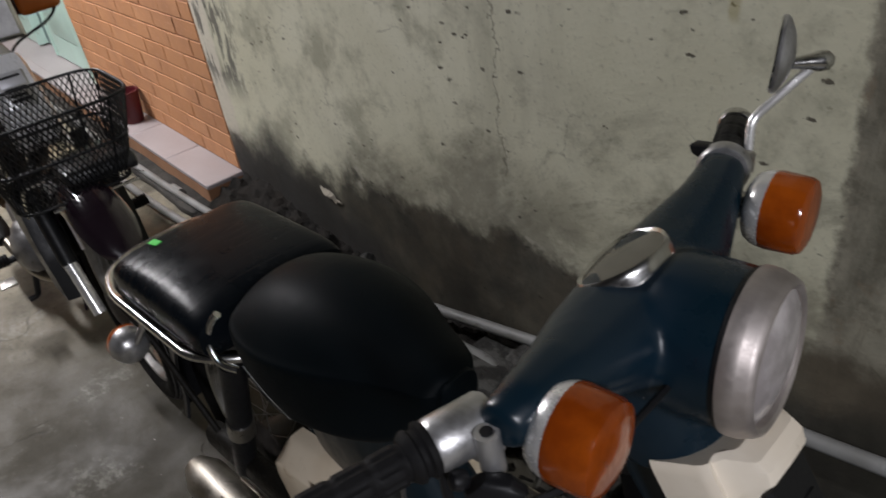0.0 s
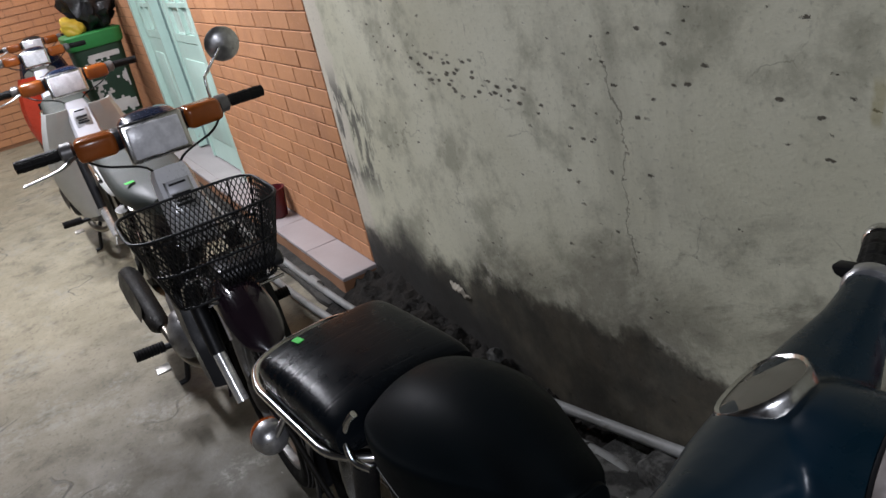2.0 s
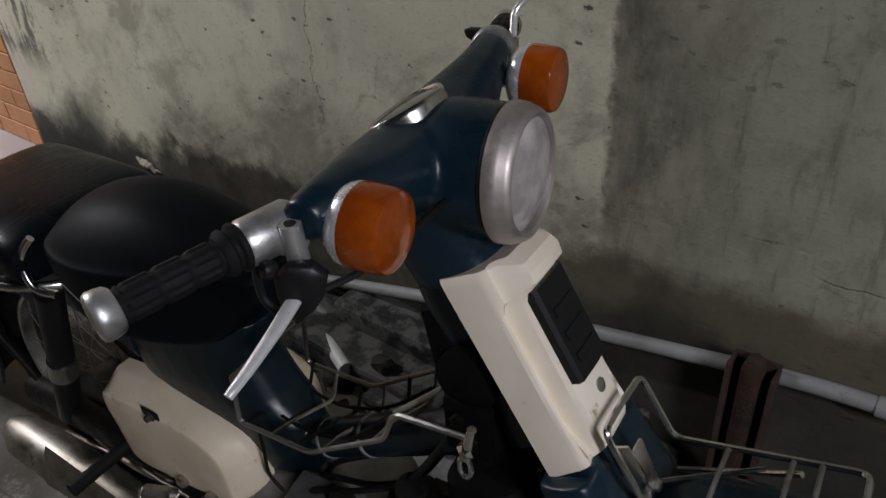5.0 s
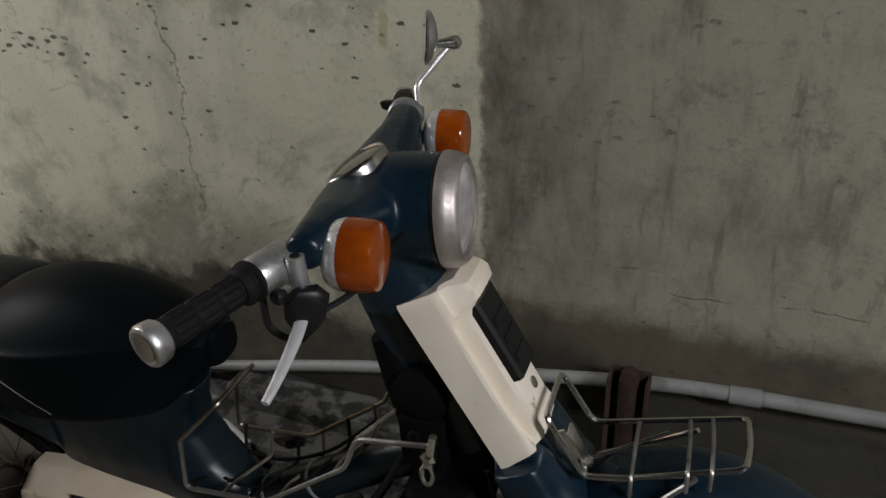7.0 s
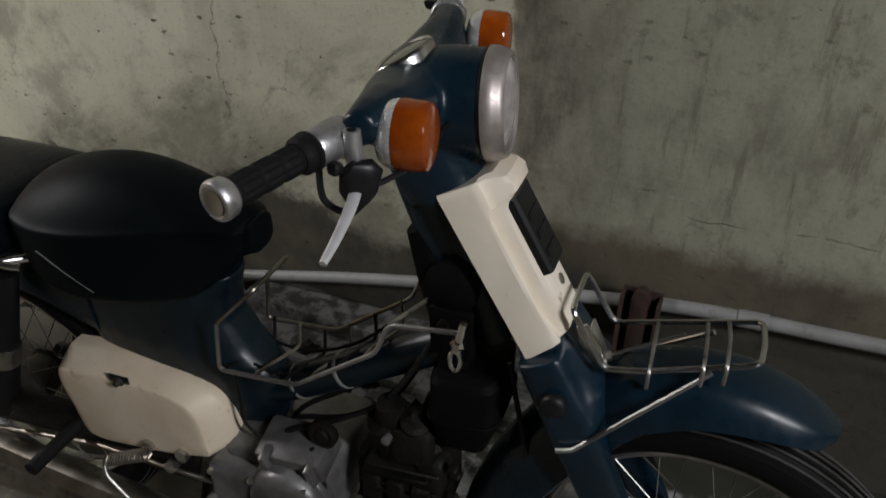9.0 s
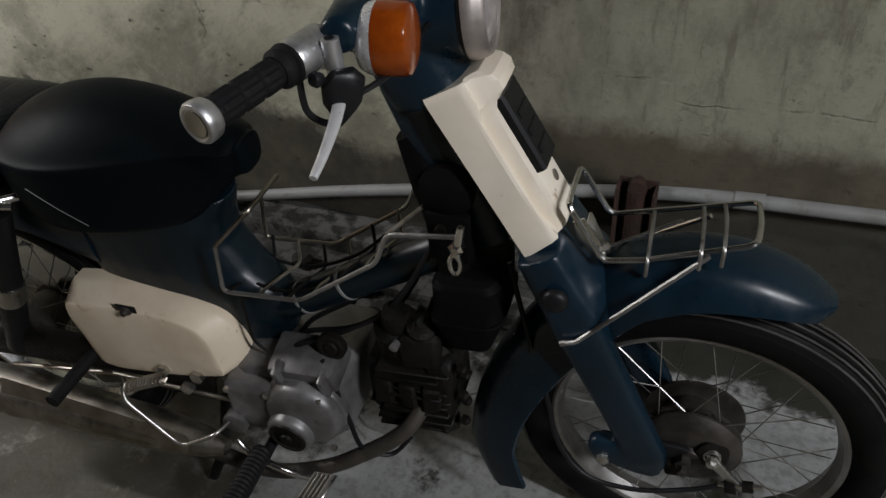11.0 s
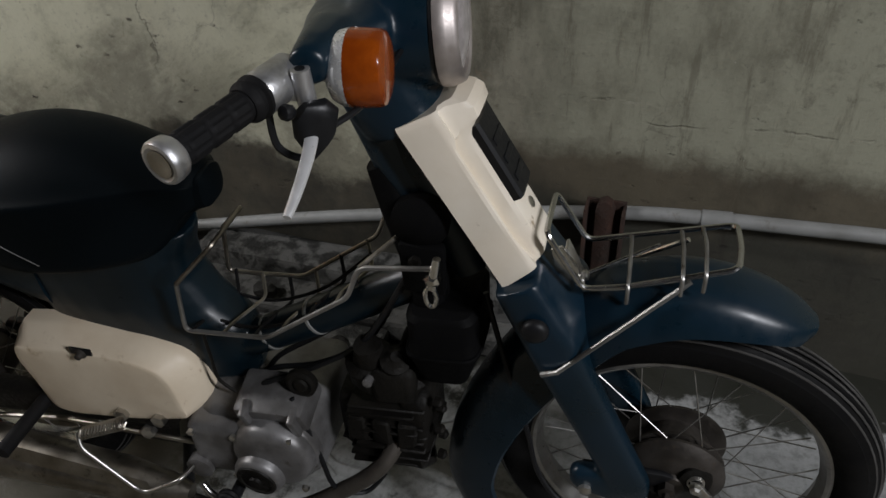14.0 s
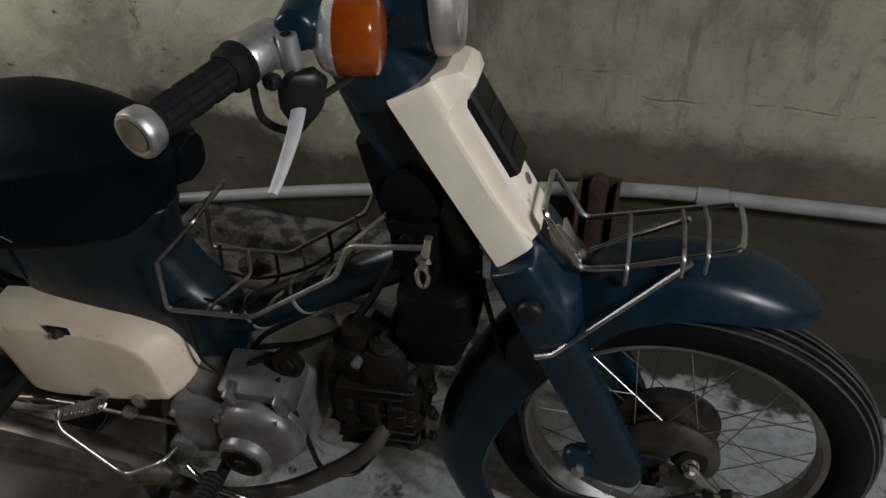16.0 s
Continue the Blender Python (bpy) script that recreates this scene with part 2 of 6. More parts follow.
def wall_material():
    """Pale plaster with pits and scratches, a patch of grey cement, and brown damp at its foot."""
    g = Graph("old_plaster")
    at = g.where(True)
    x, y, z = g.xyz(at)
    big, mid, fine = g.noise(at, 1.3, 5), g.noise(at, 5.5, 8, 0.65), g.noise(at, 70, 5)
    base = g.mix(g.ramp(big, 0.35, 0.7), (0.575, 0.558, 0.415), (0.70, 0.685, 0.54))
    base = g.mix(g.ramp(mid, 0.48, 0.68, 0, 0.75), base, (0.31, 0.302, 0.222))
    streak = g.noise(at, 3.2, 6, 0.6, (1.0, 1.0, 0.22))
    base = g.mix(g.ramp(streak, 0.55, 0.72, 0, 0.35), base, (0.18, 0.172, 0.13))
    # dark smears low on the wall, the moped's shadow painted in, under a falling line
    slant = g.n("ShaderNodeMapping", Vector=at)
    slant.inputs["Rotation"].default_value = (0, 0.55, 0)
    drift = g.noise(slant.outputs[0], 3.0, 8, 0.70, (0.7, 1, 1.6), 0.15)
    fall = g.math("ADD", g.math("SUBTRACT", z, g.ramp(x, -2.2, -1.2, 0.14, 0.51)), g.math("MULTIPLY", g.math("SUBTRACT", drift, 0.5), g.ramp(x, -2.2, -1.4, 0.55, 0.85)))
    smear_shade = g.math("MULTIPLY", g.ramp(fall, 0.16, -0.04), g.ramp(g.noise(at, 8, 7, 0.72), 0.32, 0.56, 0.35, 0.95))
    base = g.mix(g.math("MULTIPLY", smear_shade, 0.66), base, (0.088, 0.078, 0.054))
    grey = g.math("MULTIPLY", g.ramp(drift, 0.53, 0.64), g.math("MULTIPLY", g.ramp(z, 0.90, 0.60), g.ramp(x, -2.1, -1.5)))
    base = g.mix(g.math("MULTIPLY", grey, 0.70), base, (0.155, 0.146, 0.108))
    # cement patch
    edge = g.math("ADD", x, g.math("MULTIPLY", g.math("SUBTRACT", g.noise(at, 26, 6, 0.7), 0.5), 0.05))
    patch = g.ramp(edge, -0.499, -0.481)
    cement = g.mix(g.ramp(g.noise(at, 4.2, 9, 0.7, (1, 1, 0.5)), 0.40, 0.62), (0.085, 0.078, 0.056), (0.28, 0.262, 0.20))
    rusty = g.math("MULTIPLY", g.ramp(g.noise(at, 9, 7, 0.7), 0.56, 0.66), g.ramp(x, -0.30, -0.40))
    cement = g.mix(g.math("MULTIPLY", rusty, 0.5), cement, (0.20, 0.145, 0.09))
    cement = g.mix(g.ramp(g.math("ADD", x, g.math("MULTIPLY", g.noise(at, 3, 6, 0.7), 0.3)), -0.34, -0.05, 0, 0.9), cement, g.mix(g.ramp(g.noise(at, 4.2, 9, 0.7, (1, 1, 0.55)), 0.46, 0.68), (0.305, 0.302, 0.226), (0.16, 0.154, 0.110)))
    mottle = g.math("MULTIPLY", g.ramp(g.noise(at, 17, 9, 0.76), 0.52, 0.62), g.ramp(g.noise(at, 3.1, 6, 0.65), 0.44, 0.60))
    cement = g.mix(g.math("MULTIPLY", mottle, 0.5), cement, (0.085, 0.076, 0.053))
    scrape = g.math("MULTIPLY", g.ramp(g.noise(at, 7, 7, 0.7, (0.35, 1, 2.2)), 0.60, 0.66), g.ramp(g.noise(at, 2.0, 4), 0.45, 0.6))
    cement = g.mix(g.math("MULTIPLY", scrape, 0.5), cement, (0.40, 0.385, 0.31))
    # dribbles and level trowel lines on the cement
    runs = g.ramp(g.noise(at, 14, 8, 0.72, (1.6, 1, 0.22)), 0.55, 0.66)
    cement = g.mix(g.math("MULTIPLY", runs, 0.5), cement, (0.10, 0.088, 0.060))
    wave = g.math("ADD", z, g.math("MULTIPLY", g.math("SUBTRACT", g.noise(at, 7, 6, 0.6), 0.5), 0.05))
    levels = None
    for height, x0, x1 in ((0.545, -0.12, -0.03), (0.552, 0.06, 0.26), (0.580, -0.30, -0.15)):
        thin = g.ramp(g.math("ABSOLUTE", g.math("SUBTRACT", wave, height)), 0.0034, 0.0008)
        thin = g.math("MULTIPLY", thin, g.math("MULTIPLY", g.ramp(x, x0 - 0.02, x0 + 0.02), g.ramp(x, x1 + 0.03, x1 - 0.02)))
        levels = thin if levels is None else g.math("MAXIMUM", levels, thin)
    levels = g.math("MULTIPLY", levels, g.ramp(g.noise(at, 18, 5, 0.7), 0.44, 0.58))
    cement = g.mix(g.math("MULTIPLY", levels, 0.45), cement, (0.075, 0.066, 0.046))
    base = g.mix(patch, base, cement)
    # pits and flaked spots: some cells of a scatter, with ragged outlines
    def spots(scale, share, size, rag, where, turn):
        warp = g.n("ShaderNodeMapping", Vector=at)
        warp.inputs["Scale"].default_value = (0.70, 1.0, 1.55)
        warp.inputs["Rotation"].default_value = (0, turn, 0)
        vor = g.n("ShaderNodeTexVoronoi", Vector=warp.outputs[0], Scale=scale, Randomness=1.0)
        cell = g.t.nodes.new("ShaderNodeSeparateColor")
        g.put(cell.inputs[0], vor.outputs["Color"])
        r = g.math("ADD", vor.outputs["Distance"], g.math("MULTIPLY", g.math("SUBTRACT", g.noise(at, rag, 5, 0.75), 0.5), 0.95))
        r = g.math("ADD", r, g.math("MULTIPLY", cell.outputs[1], 0.24))
        return g.math("MULTIPLY", g.math("MULTIPLY", g.ramp(r, size, size * 0.72), g.ramp(cell.outputs[0], share, share + 0.01)), where)

    pits = spots(21.0, 0.40, 0.185, 95, g.math("MULTIPLY", g.ramp(z, 0.45, 0.6, 0.35, 1.0), g.ramp(g.noise(at, 1.7, 5, 0.6), 0.40, 0.55)), 0.25)
    pits = g.math("MAXIMUM", pits, spots(40.0, 0.50, 0.27, 150, g.ramp(g.noise(at, 2.9, 5, 0.65), 0.47, 0.56), -0.15))
    across, up = g.math("DIVIDE", g.math("ADD", x, 1.75), 0.30), g.math("DIVIDE", g.math("ADD", g.math("SUBTRACT", z, 0.945), g.math("MULTIPLY", g.math("ADD", x, 1.75), 0.10)), 0.055)
    bunch = g.math("ADD", g.math("MULTIPLY", across, across), g.math("MULTIPLY", up, up))
    pits = g.math("MAXIMUM", pits, spots(42.0, 0.05, 0.42, 140, g.ramp(g.math("ADD", bunch, g.noise(at, 9, 4)), 1.7, 1.2), 0.3))
    pits = g.math("MULTIPLY", pits, g.ramp(x, -0.55, -0.45, 1.0, 0.45))
    # one long crack
    wob = g.math("ADD", g.math("MULTIPLY", g.math("SUBTRACT", g.noise(at, 4, 7, 0.68), 0.5), 0.24), -1.20)
    line = g.math("ABSOLUTE", g.math("SUBTRACT", x, wob))
    crack = g.math("MULTIPLY", g.ramp(line, 0.0034, 0.0010, 0, 0.6), g.math("MULTIPLY", g.ramp(z, 0.5, 0.6), g.ramp(z, 1.1, 1.0)))
    base = g.mix(g.math("MULTIPLY", g.math("MAXIMUM", pits, crack), 0.86), base, (0.040, 0.030, 0.020))
    chips = g.math("MULTIPLY", g.ramp(g.noise(at, 11, 5, 0.7), 0.70, 0.73), g.ramp(x, -0.3, 0.2))
    base = g.mix(chips, base, (0.42, 0.40, 0.35))
    # hairline cracks: broken stretches of a warped net
    bend = g.n("ShaderNodeVectorMath")
    bend.operation = "MULTIPLY_ADD"
    swirl = g.t.nodes.new("ShaderNodeTexNoise")
    swirl.inputs["Scale"].default_value = 6.0
    swirl.inputs["Detail"].default_value = 6.0
    g.put(swirl.inputs["Vector"], at)
    g.put(bend.inputs[0], swirl.outputs["Color"])
    bend.inputs[1].default_value = (0.22, 0.22, 0.22)
    g.put(bend.inputs[2], at)
    net = g.n("ShaderNodeTexVoronoi", Vector=bend.outputs[0], Scale=3.4)
    net.feature = "DISTANCE_TO_EDGE"
    hair = g.math("MULTIPLY", g.ramp(net.outputs["Distance"], 0.008, 0.002), g.ramp(g.noise(at, 5.0, 5, 0.65), 0.53, 0.62))
    base = g.mix(g.math("MULTIPLY", hair, 0.34), base, (0.09, 0.080, 0.058))
    # a yellow drip
    drip = g.math("MULTIPLY", g.ramp(g.math("ABSOLUTE", g.math("ADD", g.math("ADD", x, 0.67), g.math("MULTIPLY", g.noise(at, 22, 3), 0.02))), 0.013, 0.005), g.math("MULTIPLY", g.ramp(z, 0.955, 0.975), g.ramp(z, 1.04, 1.02)))
    base = g.mix(g.math("MULTIPLY", drip, 0.5), base, (0.36, 0.31, 0.13))
    # pale bare strip with mould beside the bricks
    strip = g.ramp(g.math("ADD", x, g.math("MULTIPLY", g.math("SUBTRACT", g.noise(at, 6, 5, 0.7), 0.5), 0.16)), -2.59, -2.615)
    base = g.mix(g.math("MULTIPLY", strip, 0.85), base, (0.60, 0.555, 0.46))
    mould = g.math("MULTIPLY", g.ramp(g.noise(at, 9, 7, 0.7, (1.6, 1, 0.5)), 0.48, 0.55), g.math("MULTIPLY", g.ramp(x, -2.34, -2.50), g.math("MULTIPLY", g.ramp(z, 0.40, 0.55), g.ramp(z, 0.95, 0.80))))
    base = g.mix(g.math("MULTIPLY", mould, 0.85), base, (0.075, 0.075, 0.065))
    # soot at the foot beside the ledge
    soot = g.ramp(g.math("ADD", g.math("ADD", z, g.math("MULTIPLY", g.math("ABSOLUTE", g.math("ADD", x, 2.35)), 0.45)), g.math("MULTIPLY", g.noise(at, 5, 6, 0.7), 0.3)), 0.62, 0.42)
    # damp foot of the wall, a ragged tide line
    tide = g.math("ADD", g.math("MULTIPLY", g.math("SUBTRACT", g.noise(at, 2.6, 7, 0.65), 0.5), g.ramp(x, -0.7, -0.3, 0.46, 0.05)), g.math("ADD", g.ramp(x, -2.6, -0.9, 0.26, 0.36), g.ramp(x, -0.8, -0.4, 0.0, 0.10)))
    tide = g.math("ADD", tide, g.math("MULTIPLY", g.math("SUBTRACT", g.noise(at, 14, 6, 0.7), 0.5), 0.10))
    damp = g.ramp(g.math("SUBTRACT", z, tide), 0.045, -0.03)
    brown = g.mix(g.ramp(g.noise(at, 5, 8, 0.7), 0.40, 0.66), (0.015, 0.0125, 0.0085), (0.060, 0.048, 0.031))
    # towards the right, brown above and near-black low down
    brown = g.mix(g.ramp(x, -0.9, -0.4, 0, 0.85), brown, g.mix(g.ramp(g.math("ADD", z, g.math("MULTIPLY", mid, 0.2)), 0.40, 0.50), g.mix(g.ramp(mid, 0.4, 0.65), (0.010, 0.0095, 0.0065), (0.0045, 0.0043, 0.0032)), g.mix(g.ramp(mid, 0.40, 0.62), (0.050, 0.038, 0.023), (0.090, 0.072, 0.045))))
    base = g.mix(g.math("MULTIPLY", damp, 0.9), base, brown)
    rim = g.math("MULTIPLY", g.ramp(g.math("ABSOLUTE", g.math("SUBTRACT", g.math("SUBTRACT", z, tide), 0.02)), 0.014, 0.004), g.math("MULTIPLY", g.ramp(g.noise(at, 8, 4), 0.54, 0.60), g.ramp(x, -0.9, -1.3)))
    base = g.mix(g.math("MULTIPLY", rim, 0.7), base, (0.52, 0.49, 0.41))
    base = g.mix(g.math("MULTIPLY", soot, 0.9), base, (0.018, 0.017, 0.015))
    grit = g.noise(at, 130, 4, 0.7)
    base = g.mix(g.ramp(g.math("ADD", g.math("MULTIPLY", fine, 0.6), g.math("MULTIPLY", grit, 0.4)), 0.52, 0.68, 0, 0.30), base, (0.06, 0.056, 0.042))
    height = g.math("ADD", g.math("ADD", g.math("MULTIPLY", fine, 0.5), g.math("MULTIPLY", grit, 0.3)), g.math("SUBTRACT", g.math("MULTIPLY", mid, 0.6), g.math("ADD", g.math("ADD", pits, g.math("MULTIPLY", levels, 0.4)), g.math("ADD", crack, g.math("MULTIPLY", damp, 0.35)))))
    return g.done(Base_Color=base, Roughness=g.ramp(mid, 0.3, 0.7, 0.62, 0.9), Normal=g.bump(height, 0.6, 0.004))


def floor_material():
    g = Graph("worn_concrete")
    at = g.where(True)
    x, y, z = g.xyz(at)
    big, mid, fine = g.noise(at, 0.9, 6), g.noise(at, 6, 9, 0.7), g.noise(at, 55, 6, 0.7)
    base = g.mix(g.ramp(big, 0.35, 0.68), (0.128, 0.113, 0.080), (0.205, 0.182, 0.134))
    # paler towards the far end, its brighter lighting put into the colour
    base = g.mix(g.ramp(g.math("ADD", x, g.math("MULTIPLY", g.noise(at, 1.5, 6, 0.6), 1.4)), -1.5, -3.2, 0, 0.85), base, g.mix(g.ramp(g.noise(at, 3.5, 7, 0.65), 0.38, 0.62), (0.250, 0.222, 0.146), (0.325, 0.288, 0.198)))
    base = g.mix(g.ramp(mid, 0.5, 0.72, 0, 0.8), base, (0.11, 0.10, 0.078))
    base = g.mix(g.ramp(fine, 0.53, 0.70, 0, 0.7), base, (0.072, 0.065, 0.050))
    # stains round the blue moped, with the shade on the ground painted in
    stain_shade = g.math("MULTIPLY", g.ramp(x, -2.9, -1.6), g.ramp(g.math("ADD", y, g.math("MULTIPLY", g.noise(at, 2.6, 8, 0.7), 1.1)), -0.55, 0.1, 0, 0.9))
    stain_shade = g.math("MULTIPLY", stain_shade, g.ramp(x, 0.1, -0.35, 0.25, 1.0))
    base = g.mix(stain_shade, base, (0.046, 0.041, 0.028))
    oil = g.ramp(g.noise(at, 2.6, 5, 0.6), 0.44, 0.62, 0, 0.8)
    base = g.mix(g.math("MULTIPLY", oil, g.ramp(y, -0.5, -0.1)), base, (0.050, 0.045, 0.033))
    pale = g.math("MULTIPLY", g.ramp(g.noise(at, 3.4, 7, 0.7), 0.52, 0.62), g.ramp(g.noise(at, 30, 6, 0.75), 0.42, 0.60))
    base = g.mix(g.math("MULTIPLY", pale, 0.55), base, (0.27, 0.262, 0.225))
    crumbs = g.math("MULTIPLY", g.ramp(g.noise(at, 26, 5, 0.7), 0.64, 0.70), g.ramp(g.noise(at, 2.4, 4), 0.42, 0.55))
    base = g.mix(g.math("MULTIPLY", crumbs, 0.75), base, (0.045, 0.040, 0.030))
    flecks = g.ramp(g.noise(at, 70, 3), 0.72, 0.76)
    base = g.mix(g.math("MULTIPLY", flecks, 0.7), base, (0.42, 0.41, 0.37))
    # bare grey cement with black moss in front of the wall
    moss = g.math("ADD", g.noise(at, 5.5, 8, 0.68), g.math("ADD", g.ramp(y, 0.30, 0.52, -0.05, 0.26), g.ramp(x, -0.55, -0.8, 0, 0.12)))
    bare = g.mix(g.ramp(moss, 0.52, 0.62), g.mix(g.ramp(fine, 0.4, 0.7), (0.26, 0.265, 0.26), (0.16, 0.162, 0.157)), (0.017, 0.0175, 0.012))
    base = g.mix(g.math("MULTIPLY", g.math("MULTIPLY", g.ramp(x, -1.0, -0.75), g.ramp(x, 1.0, 0.5)), g.ramp(y, -0.30, 0.0)), base, bare)
    vor = g.t.nodes.new("ShaderNodeTexVoronoi")
    vor.feature = "DISTANCE_TO_EDGE"
    warp = g.n("ShaderNodeVectorMath")
    warp.operation = "ADD"
    g.put(warp.inputs[0], at)
    nz = g.t.nodes.new("ShaderNodeTexNoise")
    nz.inputs["Scale"].default_value = 3.0
    g.put(nz.inputs["Vector"], at)
    g.put(warp.inputs[1], nz.outputs["Color"])
    g.put(vor.inputs["Vector"], warp.outputs[0])
    vor.inputs["Scale"].default_value = 1.3
    crack = g.math("MULTIPLY", g.ramp(vor.outputs["Distance"], 0.012, 0.003), g.ramp(g.noise(at, 1.7), 0.5, 0.6))
    base = g.mix(g.math("MULTIPLY", crack, 0.7), base, (0.06, 0.055, 0.045))
    height = g.math("SUBTRACT", g.math("ADD", g.math("MULTIPLY", mid, 0.8), g.math("MULTIPLY", fine, 0.35)), crack)
    return g.done(Base_Color=base, Roughness=g.ramp(mid, 0.3, 0.7, 0.5, 0.85), Normal=g.bump(height, 0.55, 0.006))


BRICK, WALL, FLOOR = brick_material(), wall_material(), floor_material()
PLAIN = surface("dull_wall_paint", (0.04, 0.041, 0.043), (0.028, 0.028, 0.03), rough=0.85, big=1.2, fine=50, bump=0.2)

# ---- mesh helpers ----


def part(name, bm, material, parent=None, label="", smooth=True):
    me = bpy.data.meshes.new(name)
    bmesh.ops.recalc_face_normals(bm, faces=bm.faces)
    bm.to_mesh(me)
    bm.free()
    if smooth:
        for p in me.polygons:
            p.use_smooth = True
        me.set_sharp_from_angle(angle=radians(38))
    me.materials.append(material)
    ob = new(name, me)
    if parent is not None:
        ob.parent = parent
    if label:
        ob["label"] = label
    return ob


def again(ob, parent=None, m=None):
    """Another piece on the same mesh."""
    o = new(ob.name.split(".")[0], ob.data)
    o.parent = parent or ob.parent
    if m is not None:
        o.matrix_basis = m
    return o


def thing(name, m, label, category, group=""):
    ob = new(name)
    ob.empty_display_size = 0.1
    ob.matrix_world = m
    return tagged(ob, label, category, group)


def ring(c, u, v, a, b, n=24, p=2.0):
    c, u, v = Vector(c), Vector(u).normalized(), Vector(v).normalized()
    out = []
    for k in range(n):
        t = 2 * math.pi * k / n
        ct, st = math.cos(t), math.sin(t)
        out.append(c + u * (a * math.copysign(abs(ct) ** (2 / p), ct)) + v * (b * math.copysign(abs(st) ** (2 / p), st)))
    return out


def skin(rings, bm=None, caps=True):
    bm = bm or bmesh.new()
    rows = [[bm.verts.new(q) for q in r] for r in rings]
    n = len(rows[0])
    for a, b in zip(rows, rows[1:]):
        for k in range(n):
            bm.faces.new((a[k], a[(k + 1) % n], b[(k + 1) % n], b[k]))
    if caps:
        bm.faces.new(list(reversed(rows[0])))
        bm.faces.new(rows[-1])
    return bm


def smooth_path(pts, steps=6):
    pts = [Vector(q) for q in pts]
    out = []
    for i in range(len(pts) - 1):
        p0, p1, p2, p3 = pts[max(i - 1, 0)], pts[i], pts[i + 1], pts[min(i + 2, len(pts) - 1)]
        for k in range(steps):
            t = k / steps
            out.append(0.5 * ((2 * p1) + (p2 - p0) * t + (2 * p0 - 5 * p1 + 4 * p2 - p3) * t * t + (3 * p1 - p0 - 3 * p2 + p3) * t ** 3))
    return out + [pts[-1]]


def bent_path(pts, r=0.012, steps=4):
    """Straight runs with rounded corners."""
    pts = [Vector(q) for q in pts]
    out = [pts[0]]
    for a, b, c in zip(pts, pts[1:], pts[2:]):
        d1, d2 = (a - b), (c - b)
        k = min(r, d1.length * 0.45, d2.length * 0.45)
        s, e = b + d1.normalized() * k, b + d2.normalized() * k
        for j in range(steps + 1):
            t = j / steps
            out.append(s * (1 - t) ** 2 + b * 2 * t * (1 - t) + e * t * t)
    return out + [pts[-1]]


def pipe(path, r, seg=10, bm=None):
    path = [Vector(q) for q in path]
    rings, side = [], None
    for i, q in enumerate(path):
        d = (path[min(i + 1, len(path) - 1)] - path[max(i - 1, 0)]).normalized()
        if side is None:
            side = d.orthogonal().normalized()
        side = (side - d * side.dot(d)).normalized()
        rr = r[i] if isinstance(r, (list, tuple)) else r
        rings.append(ring(q, side, d.cross(side), rr, rr, seg))
    return skin(rings, bm)


def lathe(profile, c, axis, n=32, bm=None, closed=False):
    """profile: pairs of (distance along the axis, radius)."""
    axis = Vector(axis).normalized()
    u = axis.orthogonal().normalized()
    v = axis.cross(u)
    rows = [ring(Vector(c) + axis * d, u, v, max(r, 1e-4), max(r, 1e-4), n) for d, r in profile]
    return skin(rows + ([rows[0]] if closed else []), bm, caps=not closed)


def box(c, size, bevel=0.004, seg=2, turn=None, bm=None):
    out = bmesh.new()
    bmesh.ops.create_cube(out, size=1)
    bmesh.ops.scale(out, vec=size, verts=out.verts)
    if bevel:
        bmesh.ops.bevel(out, geom=list(out.edges), offset=min(bevel, min(size) * 0.45), segments=seg, profile=0.5, affect="EDGES")
    m = Matrix.Translation(c) @ (turn.to_matrix().to_4x4() if turn else Matrix())
    out.transform(m)
    if bm is None:
        return out
    me = bpy.data.meshes.new("tmp")
    out.to_mesh(me)
    out.free()
    bm.from_mesh(me)
    bpy.data.meshes.remove(me)
    return bm


def plate(outline, y0, y1, bevel=0.003, bm=None):
    """A flat outline in X and Z, thick from y0 to y1."""
    bm = bm or bmesh.new()
    a = [bm.verts.new((x, y0, z)) for x, z in outline]
    b = [bm.verts.new((x, y1, z)) for x, z in outline]
    n = len(a)
    faces = [bm.faces.new(a), bm.faces.new(list(reversed(b)))]
    for k in range(n):
        bm.faces.new((a[k], b[k], b[(k + 1) % n], a[(k + 1) % n]))
    if bevel:
        es = {e for f in faces for e in f.edges}
        bmesh.ops.bevel(bm, geom=list(es), offset=bevel, segments=2, profile=0.5, affect="EDGES")
    return bm


def blend(ob, voxel=0.004, rounds=8):
    """Grow overlapping forms together into one smooth pressed shape."""
    m = ob.modifiers.new("grow", "REMESH")
    m.mode, m.voxel_size, m.use_smooth_shade = "VOXEL", voxel, True
    s = ob.modifiers.new("soft", "SMOOTH")
    s.iterations, s.factor = rounds, 0.6
    return ob


def rumple(bm, size, amount, seed=0.0):
    for v in bm.verts:
        q = v.co * size + Vector((seed, seed * 1.7, 0))
        v.co += Vector((noise.noise(q), noise.noise(q + Vector((9, 0, 0))), noise.noise(q + Vector((0, 9, 0))))) * amount
    return bm

# ---- structure ----


def structure(name, bm, material, label, smooth=False):
    return tagged(part(name, bm, material, None, label, smooth), label, "", "", "structure")


def slab(x0, x1, y0, y1, z0, z1, bevel=0.0):
    return box(((x0 + x1) / 2, (y0 + y1) / 2, (z0 + z1) / 2), (x1 - x0, y1 - y0, z1 - z0), bevel)


